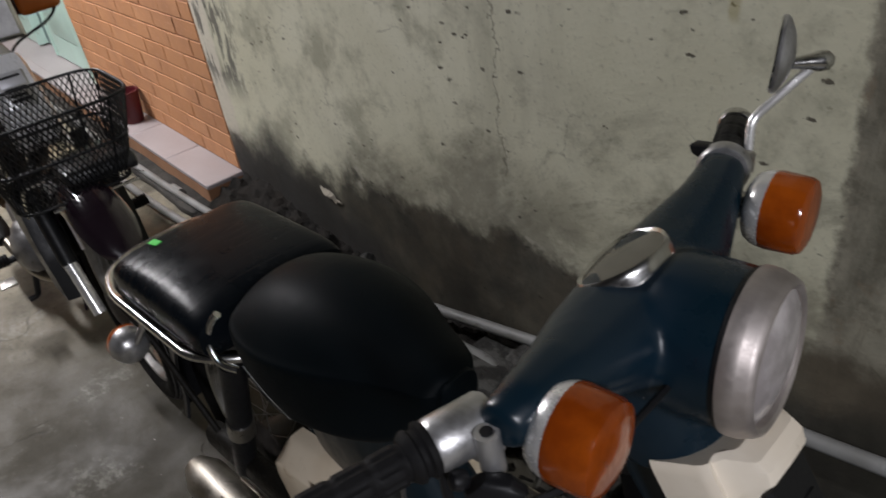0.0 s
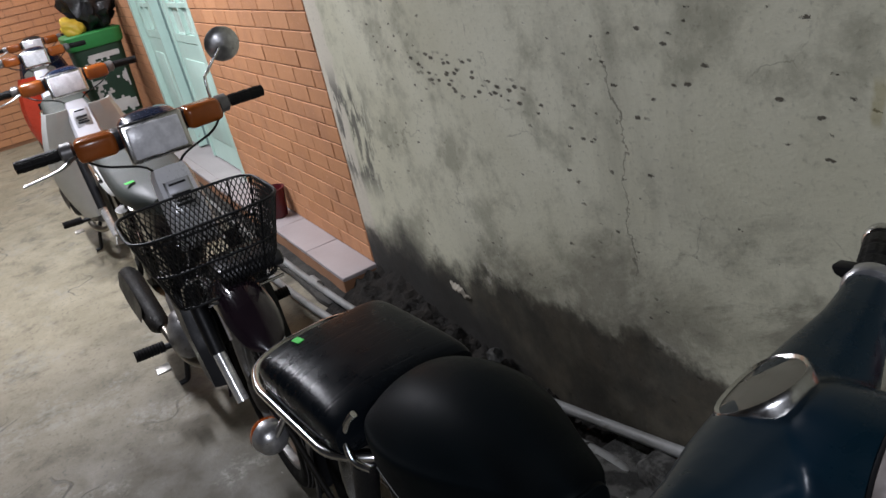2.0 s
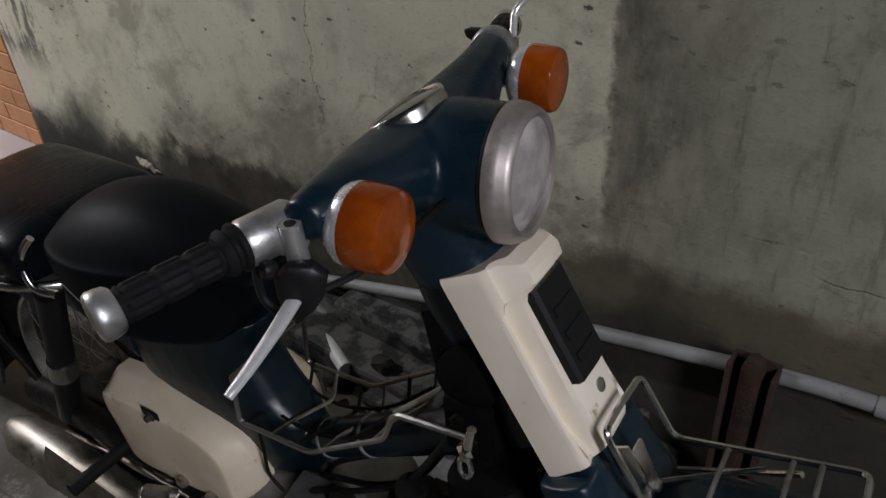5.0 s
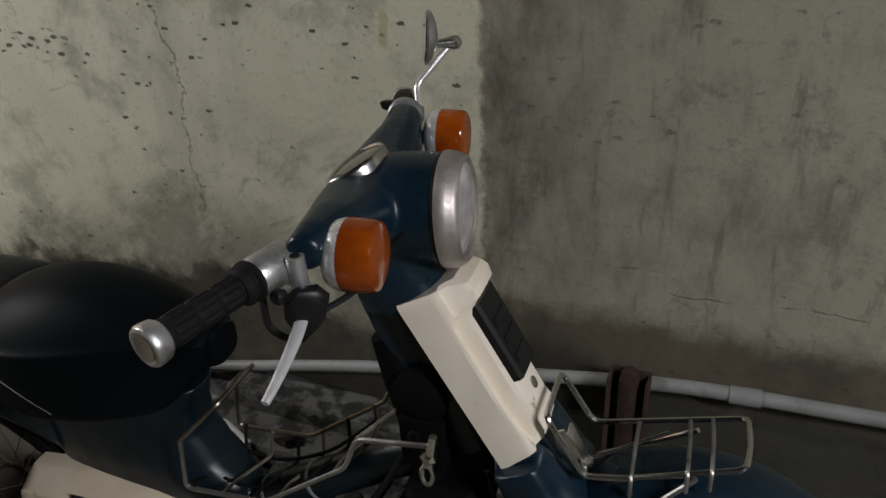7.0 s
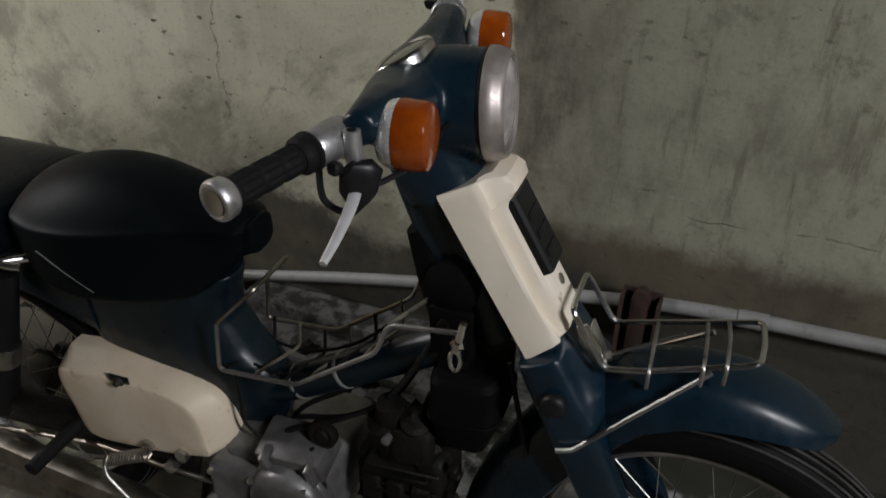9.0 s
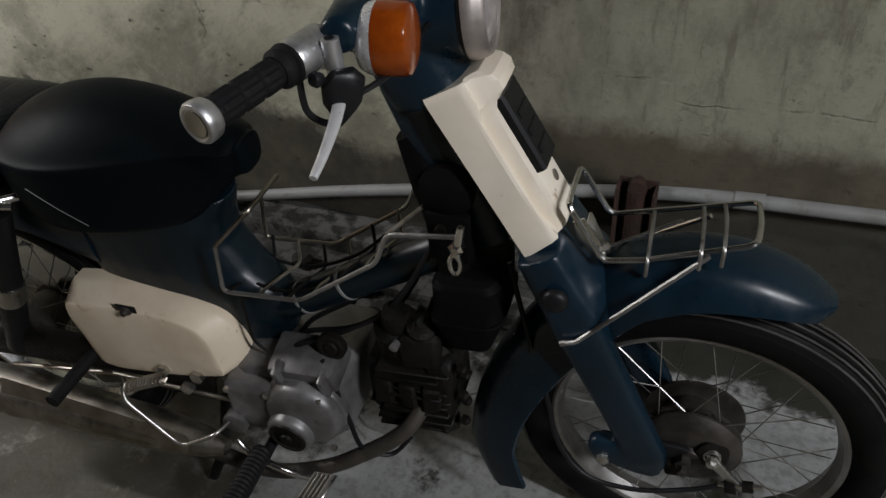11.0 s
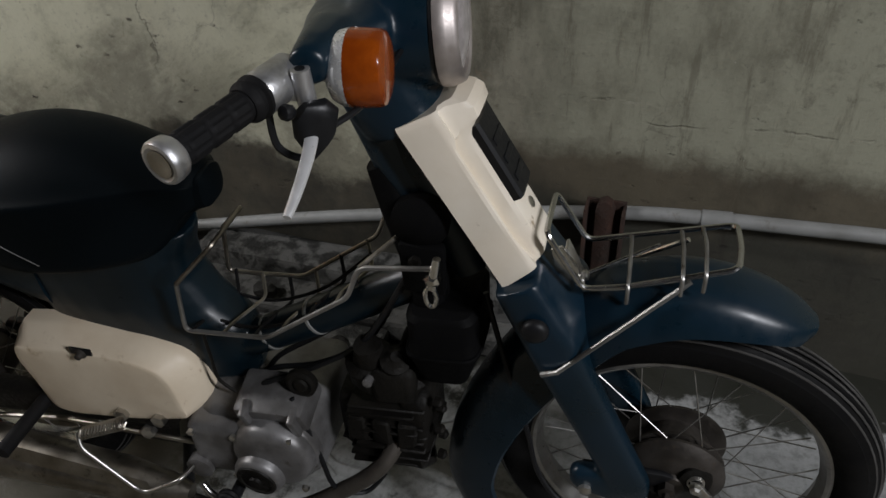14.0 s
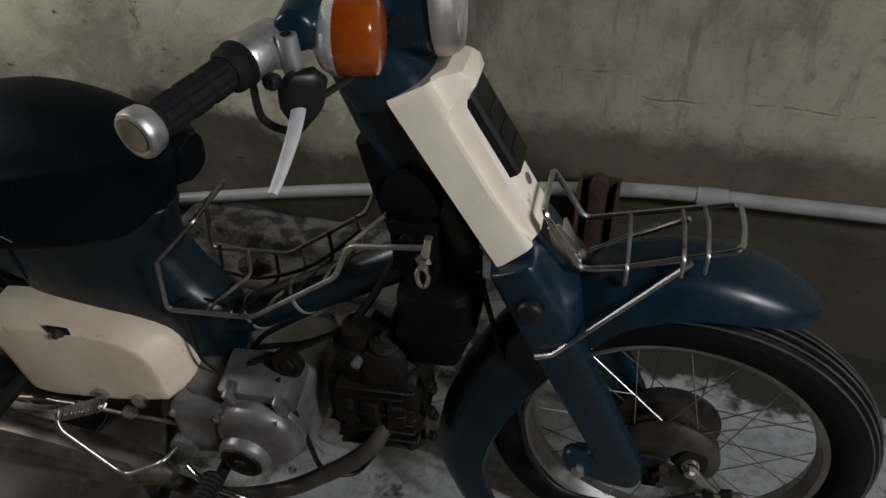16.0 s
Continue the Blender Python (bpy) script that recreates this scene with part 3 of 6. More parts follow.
bm = bmesh.new()
bmesh.ops.create_grid(bm, x_segments=180, y_segments=60, size=1)
bmesh.ops.scale(bm, vec=(6.7, 2.4, 1), verts=bm.verts)
bmesh.ops.translate(bm, vec=(-2.4, -1.5, 0), verts=bm.verts)
for v in bm.verts:
    v.co.z = 0.005 * noise.noise(v.co * 2.3) + 0.003 * noise.noise(v.co * 9) + 0.040 * math.exp(-((v.co.x - 0.05) / 0.45) ** 2 - ((v.co.y - 0.05) / 0.40) ** 2)
floor = structure("floor", bm, FLOOR, "worn stained concrete floor of a covered passage", True)
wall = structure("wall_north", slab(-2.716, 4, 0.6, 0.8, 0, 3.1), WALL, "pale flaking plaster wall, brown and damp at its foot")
back_wall = structure("wall_brick_backing", slab(-4.41, -2.718, 0.6015, 0.8, 0.0, 3.1), MORTAR, "mortar bed of the orange brick wall")
far_back = structure("wall_brick_backing_far", slab(-8.9, -6.21, 0.6015, 0.8, 0.0, 3.1), MORTAR, "mortar bed of the orange brick wall beyond the door")
structure("wall_over_door", slab(-6.21, -4.41, 0.612, 0.8, 2.14, 3.1), PLAIN, "painted wall above the door")
# south and east walls and ceiling are unseen, added dark to limit bounced light
structure("wall_south", slab(-8.9, 4, -4.0, -3.8, 0, 3.1), PLAIN, "unseen dull painted wall added across the passage")
west_wall = structure("wall_west", slab(-8.9, -8.7, -4, 0.612, 0, 3.1), MORTAR, "brick wall closing the passage")
structure("wall_east", slab(4, 4.2, -4, 0.8, 0, 3.1), PLAIN, "unseen dull painted wall added to close the passage")
structure("ceiling", slab(-8.9, 4.2, -4, 0.8, 3.1, 3.2), PLAIN, "unseen dull ceiling added over the passage")

# raised step along the brick wall, with tiles on top
step_bed = structure("ledge", slab(-9.0, -2.72, 0.45, 0.612, 0.0, 0.082, 0.006), MORTAR, "low orange masonry ledge below the brick wall")
tile_mesh = None
for i in range(16):
    x0 = -2.705 - 0.402 * i
    if tile_mesh is None:
        t0 = part("tile", box((0, 0, 0), (0.398, 0.160, 0.018), 0.003, 1), TILE, step_bed)
        tile_mesh = t0
        t0.location = (x0 - 0.2, 0.527, 0.0915)
    else:
        again(tile_mesh, step_bed, pose(x0 - 0.2, 0.527, 0.0915))

# rough concrete fillet between the pipes and the ledge
bm = slab(-9.0, -2.70, 0.355, 0.452, 0.0, 0.030, 0.012)
bmesh.ops.subdivide_edges(bm, edges=[e for e in bm.edges if abs(e.verts[0].co.x - e.verts[1].co.x) > 1], cuts=70)
rumple(bm, 7, 0.012, 3)
structure("ledge_footing", bm, STONE, "rough concrete footing in front of the ledge", True)

# concrete kerb and broken slabs at the foot of the wall
bm = bmesh.new()
for k, (x0, x1, y0, z1) in enumerate([(-1.30, -0.75, 0.40, 0.07), (-0.76, -0.28, 0.43, 0.06), (-1.15, -0.35, 0.495, 0.125), (-0.95, -0.62, 0.36, 0.035)]):
    sub = slab(x0, x1, y0, 0.6, 0.0, z1, 0.012)
    bmesh.ops.subdivide_edges(sub, edges=list(sub.edges), cuts=6, use_grid_fill=True)
    rumple(sub, 9, 0.008, k)
    me = bpy.data.meshes.new("tmp")
    sub.to_mesh(me)
    bm.from_mesh(me)
    sub.free()
structure("kerb", bm, KERB, "broken concrete kerb at the foot of the wall", True)

# heap of black dirt at the wall's foot
bm = bmesh.new()
bmesh.ops.create_grid(bm, x_segments=140, y_segments=40, size=0.5)
for v in bm.verts:
    u, w = v.co.x + 0.5, v.co.y + 0.5
    v.co = Vector((-2.70 + 1.84 * u, 0.31 + 0.30 * w, 0))
    h = (0.035 + 0.085 * max(0, 1 - abs(u - 0.14) * 2.4)) * w ** 0.7
    v.co.z = max(-0.01, h + 0.030 * noise.noise(v.co * 11) * (0.3 + w) + 0.022 * noise.noise(v.co * 37) - 0.012)
tagged(part("dirt_heap", bm, SOIL), "heap of black damp dirt against the wall", "dirt", "", "stuff")


def rock(x, y, z, size, seed, squash=0.7, material=STONE, label="grey broken stone lying by the wall"):
    bm = bmesh.new()
    bmesh.ops.create_icosphere(bm, subdivisions=2, radius=1)
    for v in bm.verts:
        v.co *= 1 + 0.35 * noise.noise(v.co * 1.4 + Vector((seed * 3.1, 0, 0)))
        v.co = Vector((v.co.x * size, v.co.y * size * 0.8, v.co.z * size * squash))
    ob = part("stone", bm, material)
    ob.matrix_world = pose(x, y, z, 10 * seed % 40, 7 * seed % 30, 53 * seed)
    ob.data.set_sharp_from_angle(angle=radians(20))
    return tagged(ob, label, "stone", "stones by the wall")


rock(-1.50, 0.50, 0.06, 0.045, 1, 0.9)
rock(-1.815, 0.560, 0.085, 0.034, 3, 0.8, KERB, "pale broken piece of concrete leaning on the wall")
for k, (x, y, z, s) in enumerate([(-1.45, 0.36, 0.03, 0.03), (-1.33, 0.50, 0.05, 0.035), (-1.25, 0.33, 0.02, 0.022), (-1.62, 0.42, 0.05, 0.025), (-1.05, 0.37, 0.03, 0.03), (-0.93, 0.43, 0.08, 0.03), (-0.72, 0.36, 0.025, 0.03), (-2.02, 0.40, 0.05, 0.022), (-2.2, 0.42, 0.07, 0.026), (-0.5, 0.45, 0.07, 0.02)]):
    rock(x, y, z, s, k + 2)

# plaster blister lifting off the wall, with its broken lower lip
bm = bmesh.new()
bmesh.ops.create_grid(bm, x_segments=24, y_segments=8, size=0.5)
for v in list(bm.verts):
    u, w = v.co.x + 0.5, v.co.y + 0.5
    lip = 0.020 * noise.noise(Vector((u * 7, 3, 0)))
    v.co = Vector((-2.08 + 0.12 * u, 0.597 - 0.012 * (1 - w) ** 1.5 * math.sin(math.pi * u), 0.236 + (0.014 * math.sin(math.pi * min(1, u + 0.12)) + lip * 0.6) * w - 0.016 * u + lip * (1 - w)))
bmesh.ops.solidify(bm, geom=list(bm.faces), thickness=0.006)
structure("loose_plaster", bm, surface("broken_plaster", (0.40, 0.37, 0.30), (0.24, 0.21, 0.165), rough=0.9, fine=80, bump=0.5), "loose pale plaster lip peeling off the wall", True)

# drain pipes
P1 = smooth_path([(-7, 0.375, 0.035), (-4, 0.375, 0.035), (-2.7, 0.39, 0.045), (-2.0, 0.46, 0.055), (-1.6, 0.52, 0.075), (-1.24, 0.57, 0.113), (-0.9, 0.572, 0.198), (-0.61, 0.572, 0.264), (-0.31, 0.572, 0.322), (-0.08, 0.572, 0.360), (0.17, 0.572, 0.375), (0.5, 0.572, 0.388), (1.5, 0.572, 0.41), (3.9, 0.572, 0.44)])
p1 = tagged(part("drain_pipe", pipe(P1, 0.0145, 14), PVC), "grey plastic pipe running along the foot of the wall", "pipe", "pipes along the wall")
part("pipe_coupling", pipe([(0.005, 0.572, 0.3660), (0.06, 0.572, 0.3695)], 0.0178, 14), PVC, p1)
part("pipe_coupling", pipe([(-1.66, 0.511, 0.071), (-1.60, 0.52, 0.075)], 0.0178, 14), PVC, p1)
part("pipe_coupling", pipe([(-2.95, 0.394, 0.041), (-2.87, 0.395, 0.042)], 0.0178, 14), PVC, p1)
P2 = smooth_path([(-7, 0.28, 0.03), (-4, 0.28, 0.03), (-2.7, 0.30, 0.035), (-1.7, 0.43, 0.05), (-1.375, 0.490, 0.060), (-1.20, 0.506, 0.058), (-1.155, 0.47, 0.030), (-1.12, 0.44, 0.050), (-1.02, 0.392, 0.055)])
p2 = tagged(part("drain_pipe", pipe(P2, 0.0155, 14), PVC), "grey plastic pipe lying on the floor, open at its end", "pipe", "pipes along the wall")
part("pipe_end", pipe([(-1.13, 0.444, 0.055), (-1.015, 0.390, 0.055)], 0.0180, 14), WHITE, p2, "white plastic pipe end")

# rusty iron post
post = thing("iron_post", pose(-0.175, 0.535, -0.012), "rusty iron channel post standing against the wall", "post")
part("channel", box((0, 0.022, 0.2), (0.078, 0.006, 0.40), 0.001), RUST, post)
part("flange", box((-0.036, 0.0, 0.199), (0.006, 0.04, 0.398), 0.001), RUST, post)
part("flange", box((0.036, 0.0, 0.197), (0.006, 0.04, 0.394), 0.001), RUST, post)
bm = plate([(-0.018, 0.0), (0.018, 0.0), (0.018, 0.39), (0.012, 0.408), (0.0, 0.415), (-0.012, 0.408), (-0.018, 0.39)], -0.008, 0.016, 0.002)
part("round_bar", bm, RUST, post)

# mint green double door
door = thing("door_1", pose(-5.31, 0.66, 0.105), "closed mint green panelled double door in the brick wall", "door")
door["kind"] = "structure"
part("door_frame", slab(0.82, 0.895, -0.06, 0.06, 0, 2.04), MINT, door, smooth=False)
part("door_frame", slab(-0.895, -0.82, -0.06, 0.06, 0, 2.04), MINT, door, smooth=False)
part("door_frame", slab(-0.82, 0.82, -0.06, 0.06, 1.98, 2.04), MINT, door, smooth=False)
for x0, x1 in ((-0.815, -0.345), (0.095, 0.815)):
    leaf = part("door_leaf", slab(x0, x1, -0.02, 0.02, 0.01, 0.78), MINT, door, smooth=False)
    wide = x1 - x0
    part("door_panel", box(((x0 + x1) / 2, -0.019, 0.42), (wide - 0.20, 0.014, 0.52), 0.006), MINT, leaf)
    for a, b in ((x0, x0 + 0.085), (x1 - 0.085, x1)):
        part("door_stile", slab(a, b, -0.024, 0.022, 0.785, 1.975), MINT, leaf, smooth=False)
    for za, zb in ((0.785, 0.835), (0.995, 1.020), (1.40, 1.425), (1.92, 1.972)):
        part("glazing_bar", slab(x0 + 0.088, x1 - 0.088, -0.022, 0.018, za, zb), MINT, leaf, smooth=False)
    part("glazing_bar", slab((x0 + x1) / 2 - 0.012, (x0 + x1) / 2 + 0.012, -0.026, 0.016, 0.838, 1.918), MINT, leaf, smooth=False)
    part("door_pane", slab(x0 + 0.086, x1 - 0.086, 0.000, 0.006, 0.836, 1.918), PANE, leaf, smooth=False)
part("meeting_leaf", slab(-0.340, 0.090, 0.030, 0.060, 0.01, 1.975), TEAL, door, smooth=False)
for x in (-0.325, 0.075):
    part("meeting_stile", slab(x - 0.014, x + 0.014, -0.03, 0.028, 0.01, 1.975), MINT, door, smooth=False)
part("door_sill", slab(-0.895, 0.895, -0.16, 0.06, -0.015, -0.002), TILE, door, smooth=False)

# ---- parts shared by the mopeds ----


def wheel(parent, name, at, r_rim=0.222, r_out=0.283, spoke_count=36, rim_material=None, hub_r=0.052, tread=True):
    x, y, z = at
    e = []
    w = r_out - r_rim + 0.004
    c = r_rim + w * 0.52
    for k in range(72):
        a = 2 * math.pi * k / 72
        rr = w * 0.53
        groove = 0.006 if tread and abs(a - math.pi / 2) < 1.25 and k % 6 in (0, 1) else 0.0
        e.append((math.cos(a) * rr * 0.98, c + math.sin(a) * (rr - groove)))
    tyre = part(name, lathe(e, (x, y, z), (0, 1, 0), 72, closed=True), TYRE, parent, "black ribbed rubber tyre on a spoked steel rim")
    if spoke_count == 36:
        for k in range(-3, 4):
            t = math.pi / 2 + 0.30 * k
            d, q = math.cos(t) * w * 0.53 * 0.98, c + math.sin(t) * w * 0.53
            part("tread_rib", lathe([(d - 0.0011, q - 0.001), (d - 0.0008, q + 0.0012), (d + 0.0008, q + 0.0012), (d + 0.0011, q - 0.001)], (x, y, z), (0, 1, 0), 72, closed=True), TREAD, tyre)
    prof = [(-0.019, r_rim + 0.004), (-0.021, r_rim + 0.008), (-0.0225, r_rim + 0.003), (-0.020, r_rim - 0.002), (-0.010, r_rim - 0.005), (0, r_rim - 0.009), (0.010, r_rim - 0.005), (0.020, r_rim - 0.002), (0.0225, r_rim + 0.003), (0.021, r_rim + 0.008), (0.019, r_rim + 0.004), (0.0, r_rim - 0.003)]
    part("rim", lathe(prof, (x, y, z), (0, 1, 0), 64, closed=True), rim_material or RIM, tyre)
    hub = [(-0.05, 0.012), (-0.048, hub_r * 0.8), (-0.040, hub_r), (-0.034, hub_r + 0.006), (-0.030, hub_r + 0.006), (-0.028, hub_r - 0.004), (0.028, hub_r * 0.72), (0.032, hub_r * 0.85), (0.036, hub_r * 0.85), (0.04, 0.02), (0.06, 0.01)]
    part("hub", lathe(hub, (x, y, z), (0, 1, 0), 40), HUB, tyre)
    for k in range(spoke_count):
        side = -1 if k % 2 else 1
        a = 2 * math.pi * k / spoke_count
        off = 0.55 if (k // 2) % 2 else -0.55
        a2 = a + off
        p0 = Vector((math.cos(a2) * (hub_r - 0.002 if side < 0 else hub_r * 0.8), side * 0.031, math.sin(a2) * (hub_r - 0.002 if side < 0 else hub_r * 0.8)))
        p1 = Vector((math.cos(a) * (r_rim - 0.012), side * 0.004, math.sin(a) * (r_rim - 0.012)))
        part("spoke", pipe([p0 + Vector(at), p1 + Vector(at)], 0.0010, 5), RIM, tyre)
    return tyre


def fender(parent, at, angles, r_out, half, depth, tip=True, material=None, n=44):
    """A deep pressed mudguard round an axle; angles run from front to rear, in degrees above straight ahead."""
    a0, a1 = angles
    rows = []
    for i in range(n + 1):
        f = i / n
        a = radians(a0 + (a1 - a0) * f)
        nose = min(1.0, math.sqrt(max(0.0, 1 - (1 - min(1, f / 0.16)) ** 2))) if tip else 1.0
        flare = 1 + 0.25 * max(0, (f - 0.86) / 0.14) ** 2
        taper = min(1.0, f / 0.42) if tip else 1.0
        hw, dp = half * (0.30 + 0.70 * nose) * flare, depth * (0.30 + 0.70 * nose) * (0.42 + 0.58 * taper * taper * (3 - 2 * taper))
        ro = r_out - 0.030 * (1 - min(1, f / 0.22)) ** 1.6 - (0.040 * math.sin(min(1, max(0, (f - 0.3) / 0.6)) * math.pi) - 0.006 * max(0, (f - 0.85) / 0.15) if tip else 0)
        sect = []
        for k in range(13):
            s = -1 + 2 * k / 12
            rise = (1 - abs(s) ** 2.4) ** (1 / 2.0)
            sect.append((s * hw, ro - dp + dp * rise))
        inner = [(y * 0.93, r - 0.004) for y, r in reversed(sect)]
        rows.append([Vector((at[0] + math.cos(a) * r, at[1] + y, at[2] + math.sin(a) * r)) for y, r in sect + inner])
    return part("front_fender" if tip else "rear_fender", skin(rows), material, parent)


def ribbed_grip(parent, a, b, r=0.0128, name="grip"):
    """A rubber grip with raised pads between grooves."""
    a, b = Vector(a), Vector(b)
    ax, length = (b - a).normalized(), (b - a).length
    u = ax.orthogonal().normalized()
    v = ax.cross(u)
    rows, n = [], 48
    for k in range(41):
        f = k / 40
        along_pad = 0.06 < f < 0.94 and (f * 3.4) % 1.0 > 0.14
        row = []
        for q in range(n):
            t = 2 * math.pi * q / n
            rr = r + (0.0014 if along_pad and q % 6 > 1 else 0.0) + (0.001 if f in (0.0, 1.0) else 0)
            row.append(a + ax * length * f + (u * math.cos(t) + v * math.sin(t)) * rr)
        rows.append(row)
    return part(name, skin(rows), RUBBER, parent)


def lever_shape(parent, pts, widths, thick=0.005, material=None, name="lever"):
    pts = smooth_path(pts, 5)
    rows = []
    for i, q in enumerate(pts):
        d = (pts[min(i + 1, len(pts) - 1)] - pts[max(i - 1, 0)]).normalized()
        f = i / (len(pts) - 1) * (len(widths) - 1)
        k = min(int(f), len(widths) - 2)
        w = widths[k] + (widths[k + 1] - widths[k]) * (f - k)
        side = d.cross(Vector((0, 0.55, 0.83))).normalized()
        rows.append(ring(q, side, d.cross(side), w, thick, 12, 2.6))
    return part(name, skin(rows), material or CHROME, parent)


# ---- the blue moped ----
hero = thing("moped", pose(0.003, 0.051, 0, 0, 0, 5.0), "old navy blue and cream step-through moped parked on its stand", "moped", "mopeds in a row")
AX = (0.003, 0.0, 0.308)
front_wheel = wheel(hero, "front_wheel", (0, 0, 0), 0.202, 0.264, hub_r=0.066)
front_wheel.matrix_basis = pose(*AX, 0, 0, -3)
rear_wheel = wheel(hero, "rear_wheel", (-1.19, 0, 0.278), rim_material=CHROME)

# fork: two pressed legs and a crown
bm = bmesh.new()
for s in (-1, 1):
    skin([ring((x, s * y, z), (0.9, 0, 0.44), (0, 1, 0), a, b, 20, 3.2) for x, z, a, b, y in
          [(-0.226, 0.652, 0.030, 0.024, 0.050), (-0.178, 0.568, 0.034, 0.020, 0.064), (-0.140, 0.490, 0.032, 0.019, 0.067), (-0.100, 0.405, 0.030, 0.018, 0.068), (-0.074, 0.348, 0.030, 0.017, 0.068), (-0.060, 0.312, 0.032, 0.017, 0.068), (-0.052, 0.290, 0.026, 0.014, 0.068)]], bm)
    skin([ring((x, s * 0.067, z), (0, 0, 1), (0, 1, 0), a, b, 18, 2.8) for x, z, a, b in [(-0.142, 0.318, 0.012, 0.010), (-0.132, 0.316, 0.022, 0.015), (-0.110, 0.312, 0.027, 0.016), (-0.075, 0.304, 0.030, 0.016), (-0.045, 0.300, 0.028, 0.016), (-0.034, 0.298, 0.016, 0.012)]], bm)
skin([ring((x, 0, z), (0.9, 0, 0.44), (0, 1, 0), a, b, 28, 3.0) for x, z, a, b in [(-0.240, 0.668, 0.032, 0.044), (-0.212, 0.630, 0.038, 0.060), (-0.184, 0.59, 0.046, 0.074), (-0.172, 0.560, 0.046, 0.078), (-0.150, 0.52, 0.034, 0.070)]], bm)
fork = blend(part("fork", bm, BLUE, hero, "navy blue pressed steel fork"), 0.0035, 10)
for s in (-1, 1):
    part("fork_bolt", lathe([(0, 0.017), (0.006, 0.017), (0.010, 0.014), (0.013, 0.008)], (-0.198, s * 0.081, 0.606), (0, s, 0), 24), BLACK, fork)
    part("link_arm", plate([(-0.135, 0.296), (-0.115, 0.286), (-0.03, 0.284), (0.020, 0.296), (0.022, 0.322), (-0.015, 0.330), (-0.125, 0.326)], s * 0.052 - 0.006, s * 0.052 + 0.006, 0.004), BLACK, fork)
    part("pivot_bolt", lathe([(0, 0.0095), (0.006, 0.0095), (0.009, 0.005)], (-0.118, s * 0.082, 0.306), (0, s, 0), 6), STEEL, fork)
front_fender = fender(hero, AX, (67.0, 210), 0.352, 0.062, 0.082, True, BLUE)
# brake panel with its raised rim, cam lever, adjuster and cables, about the axle
panel = part("brake_panel", lathe([(0, 0.058), (0.004, 0.0585), (0.010, 0.057), (0.011, 0.0525), (0.008, 0.050), (0.010, 0.044), (0.015, 0.034), (0.017, 0.020), (0.024, 0.017), (0.025, 0.008)], (0, -0.034, 0), (0, -1, 0), 44), HUB, front_wheel, "dull cast brake panel")
part("drum_flange", lathe([(0, 0.066), (0.003, 0.071), (0.007, 0.071), (0.010, 0.066)], (0, -0.024, 0), (0, 1, 0), 44), HUB, front_wheel)
part("drum_flange", lathe([(0, 0.066), (0.003, 0.073), (0.007, 0.073), (0.010, 0.064)], (0, 0.022, 0), (0, 1, 0), 44), HUB, front_wheel)
for k in range(18):
    a = 2 * math.pi * k / 18
    part("spoke_hole", lathe([(0, 0.0028), (0.0006, 0.0028)], (0.066 * math.cos(a), -0.0243, 0.066 * math.sin(a)), (0, -1, 0), 8), GREASE, panel)
part("cam_pocket", rumple(lathe([(0, 0.024), (0.006, 0.023), (0.009, 0.017), (0.010, 0.002)], (0.030, -0.048, 0.016), (0.1, -1, 0.1), 20), 40, 0.003), GREASE, panel)
part("brake_arm", plate([(0.022, 0.026), (0.034, 0.028), (0.060, -0.004), (0.078, -0.020), (0.074, -0.030), (0.060, -0.022), (0.024, 0.012)], -0.066, -0.060, 0.002), STEEL, panel)
part("cam_nut", lathe([(0, 0.0085), (0.008, 0.0085), (0.011, 0.005)], (0.030, -0.064, 0.020), (0, -1, 0), 6), STEEL, panel)
for k in range(9):
    part("cam_spring", pipe([(0.030 + 0.011 * math.cos(a), -0.052 - 0.0011 * k, 0.020 + 0.011 * math.sin(a)) for a in [2 * math.pi * j / 14 for j in range(15)]], 0.0012, 5), STEEL, panel)
part("adjuster", pipe([(0.046, -0.064, -0.030), (0.082, -0.064, -0.020), (0.104, -0.064, -0.013)], 0.0042, 8), STEEL, panel)
part("adjuster_nut", pipe([(0.078, -0.064, -0.022), (0.092, -0.064, -0.018)], 0.0085, 8), GREASE, panel)
part("adjuster_nut", pipe([(0.056, -0.064, -0.032), (0.070, -0.064, -0.028)], 0.0105, 8), GREASE, panel)
part("axle_nut", lathe([(0, 0.0125), (0.012, 0.0125), (0.014, 0.006), (0.026, 0.006)], (-0.006, -0.058, -0.002), (0, -1, 0), 6), HUB, front_wheel)
part("torque_lug", rumple(box((-0.016, -0.060, -0.018), (0.030, 0.022, 0.026), 0.006, 2), 40, 0.004), GREASE, panel)
part("brake_cable", pipe(smooth_path([(0.052, -0.066, 0.276), (0.0, -0.078, 0.262), (-0.07, -0.088, 0.252), (-0.14, -0.088, 0.262), (-0.185, -0.075, 0.31), (-0.205, -0.06, 0.38), (-0.235, -0.045, 0.48), (-0.27, -0.02, 0.6)]), 0.0038, 8), BLACK, hero)

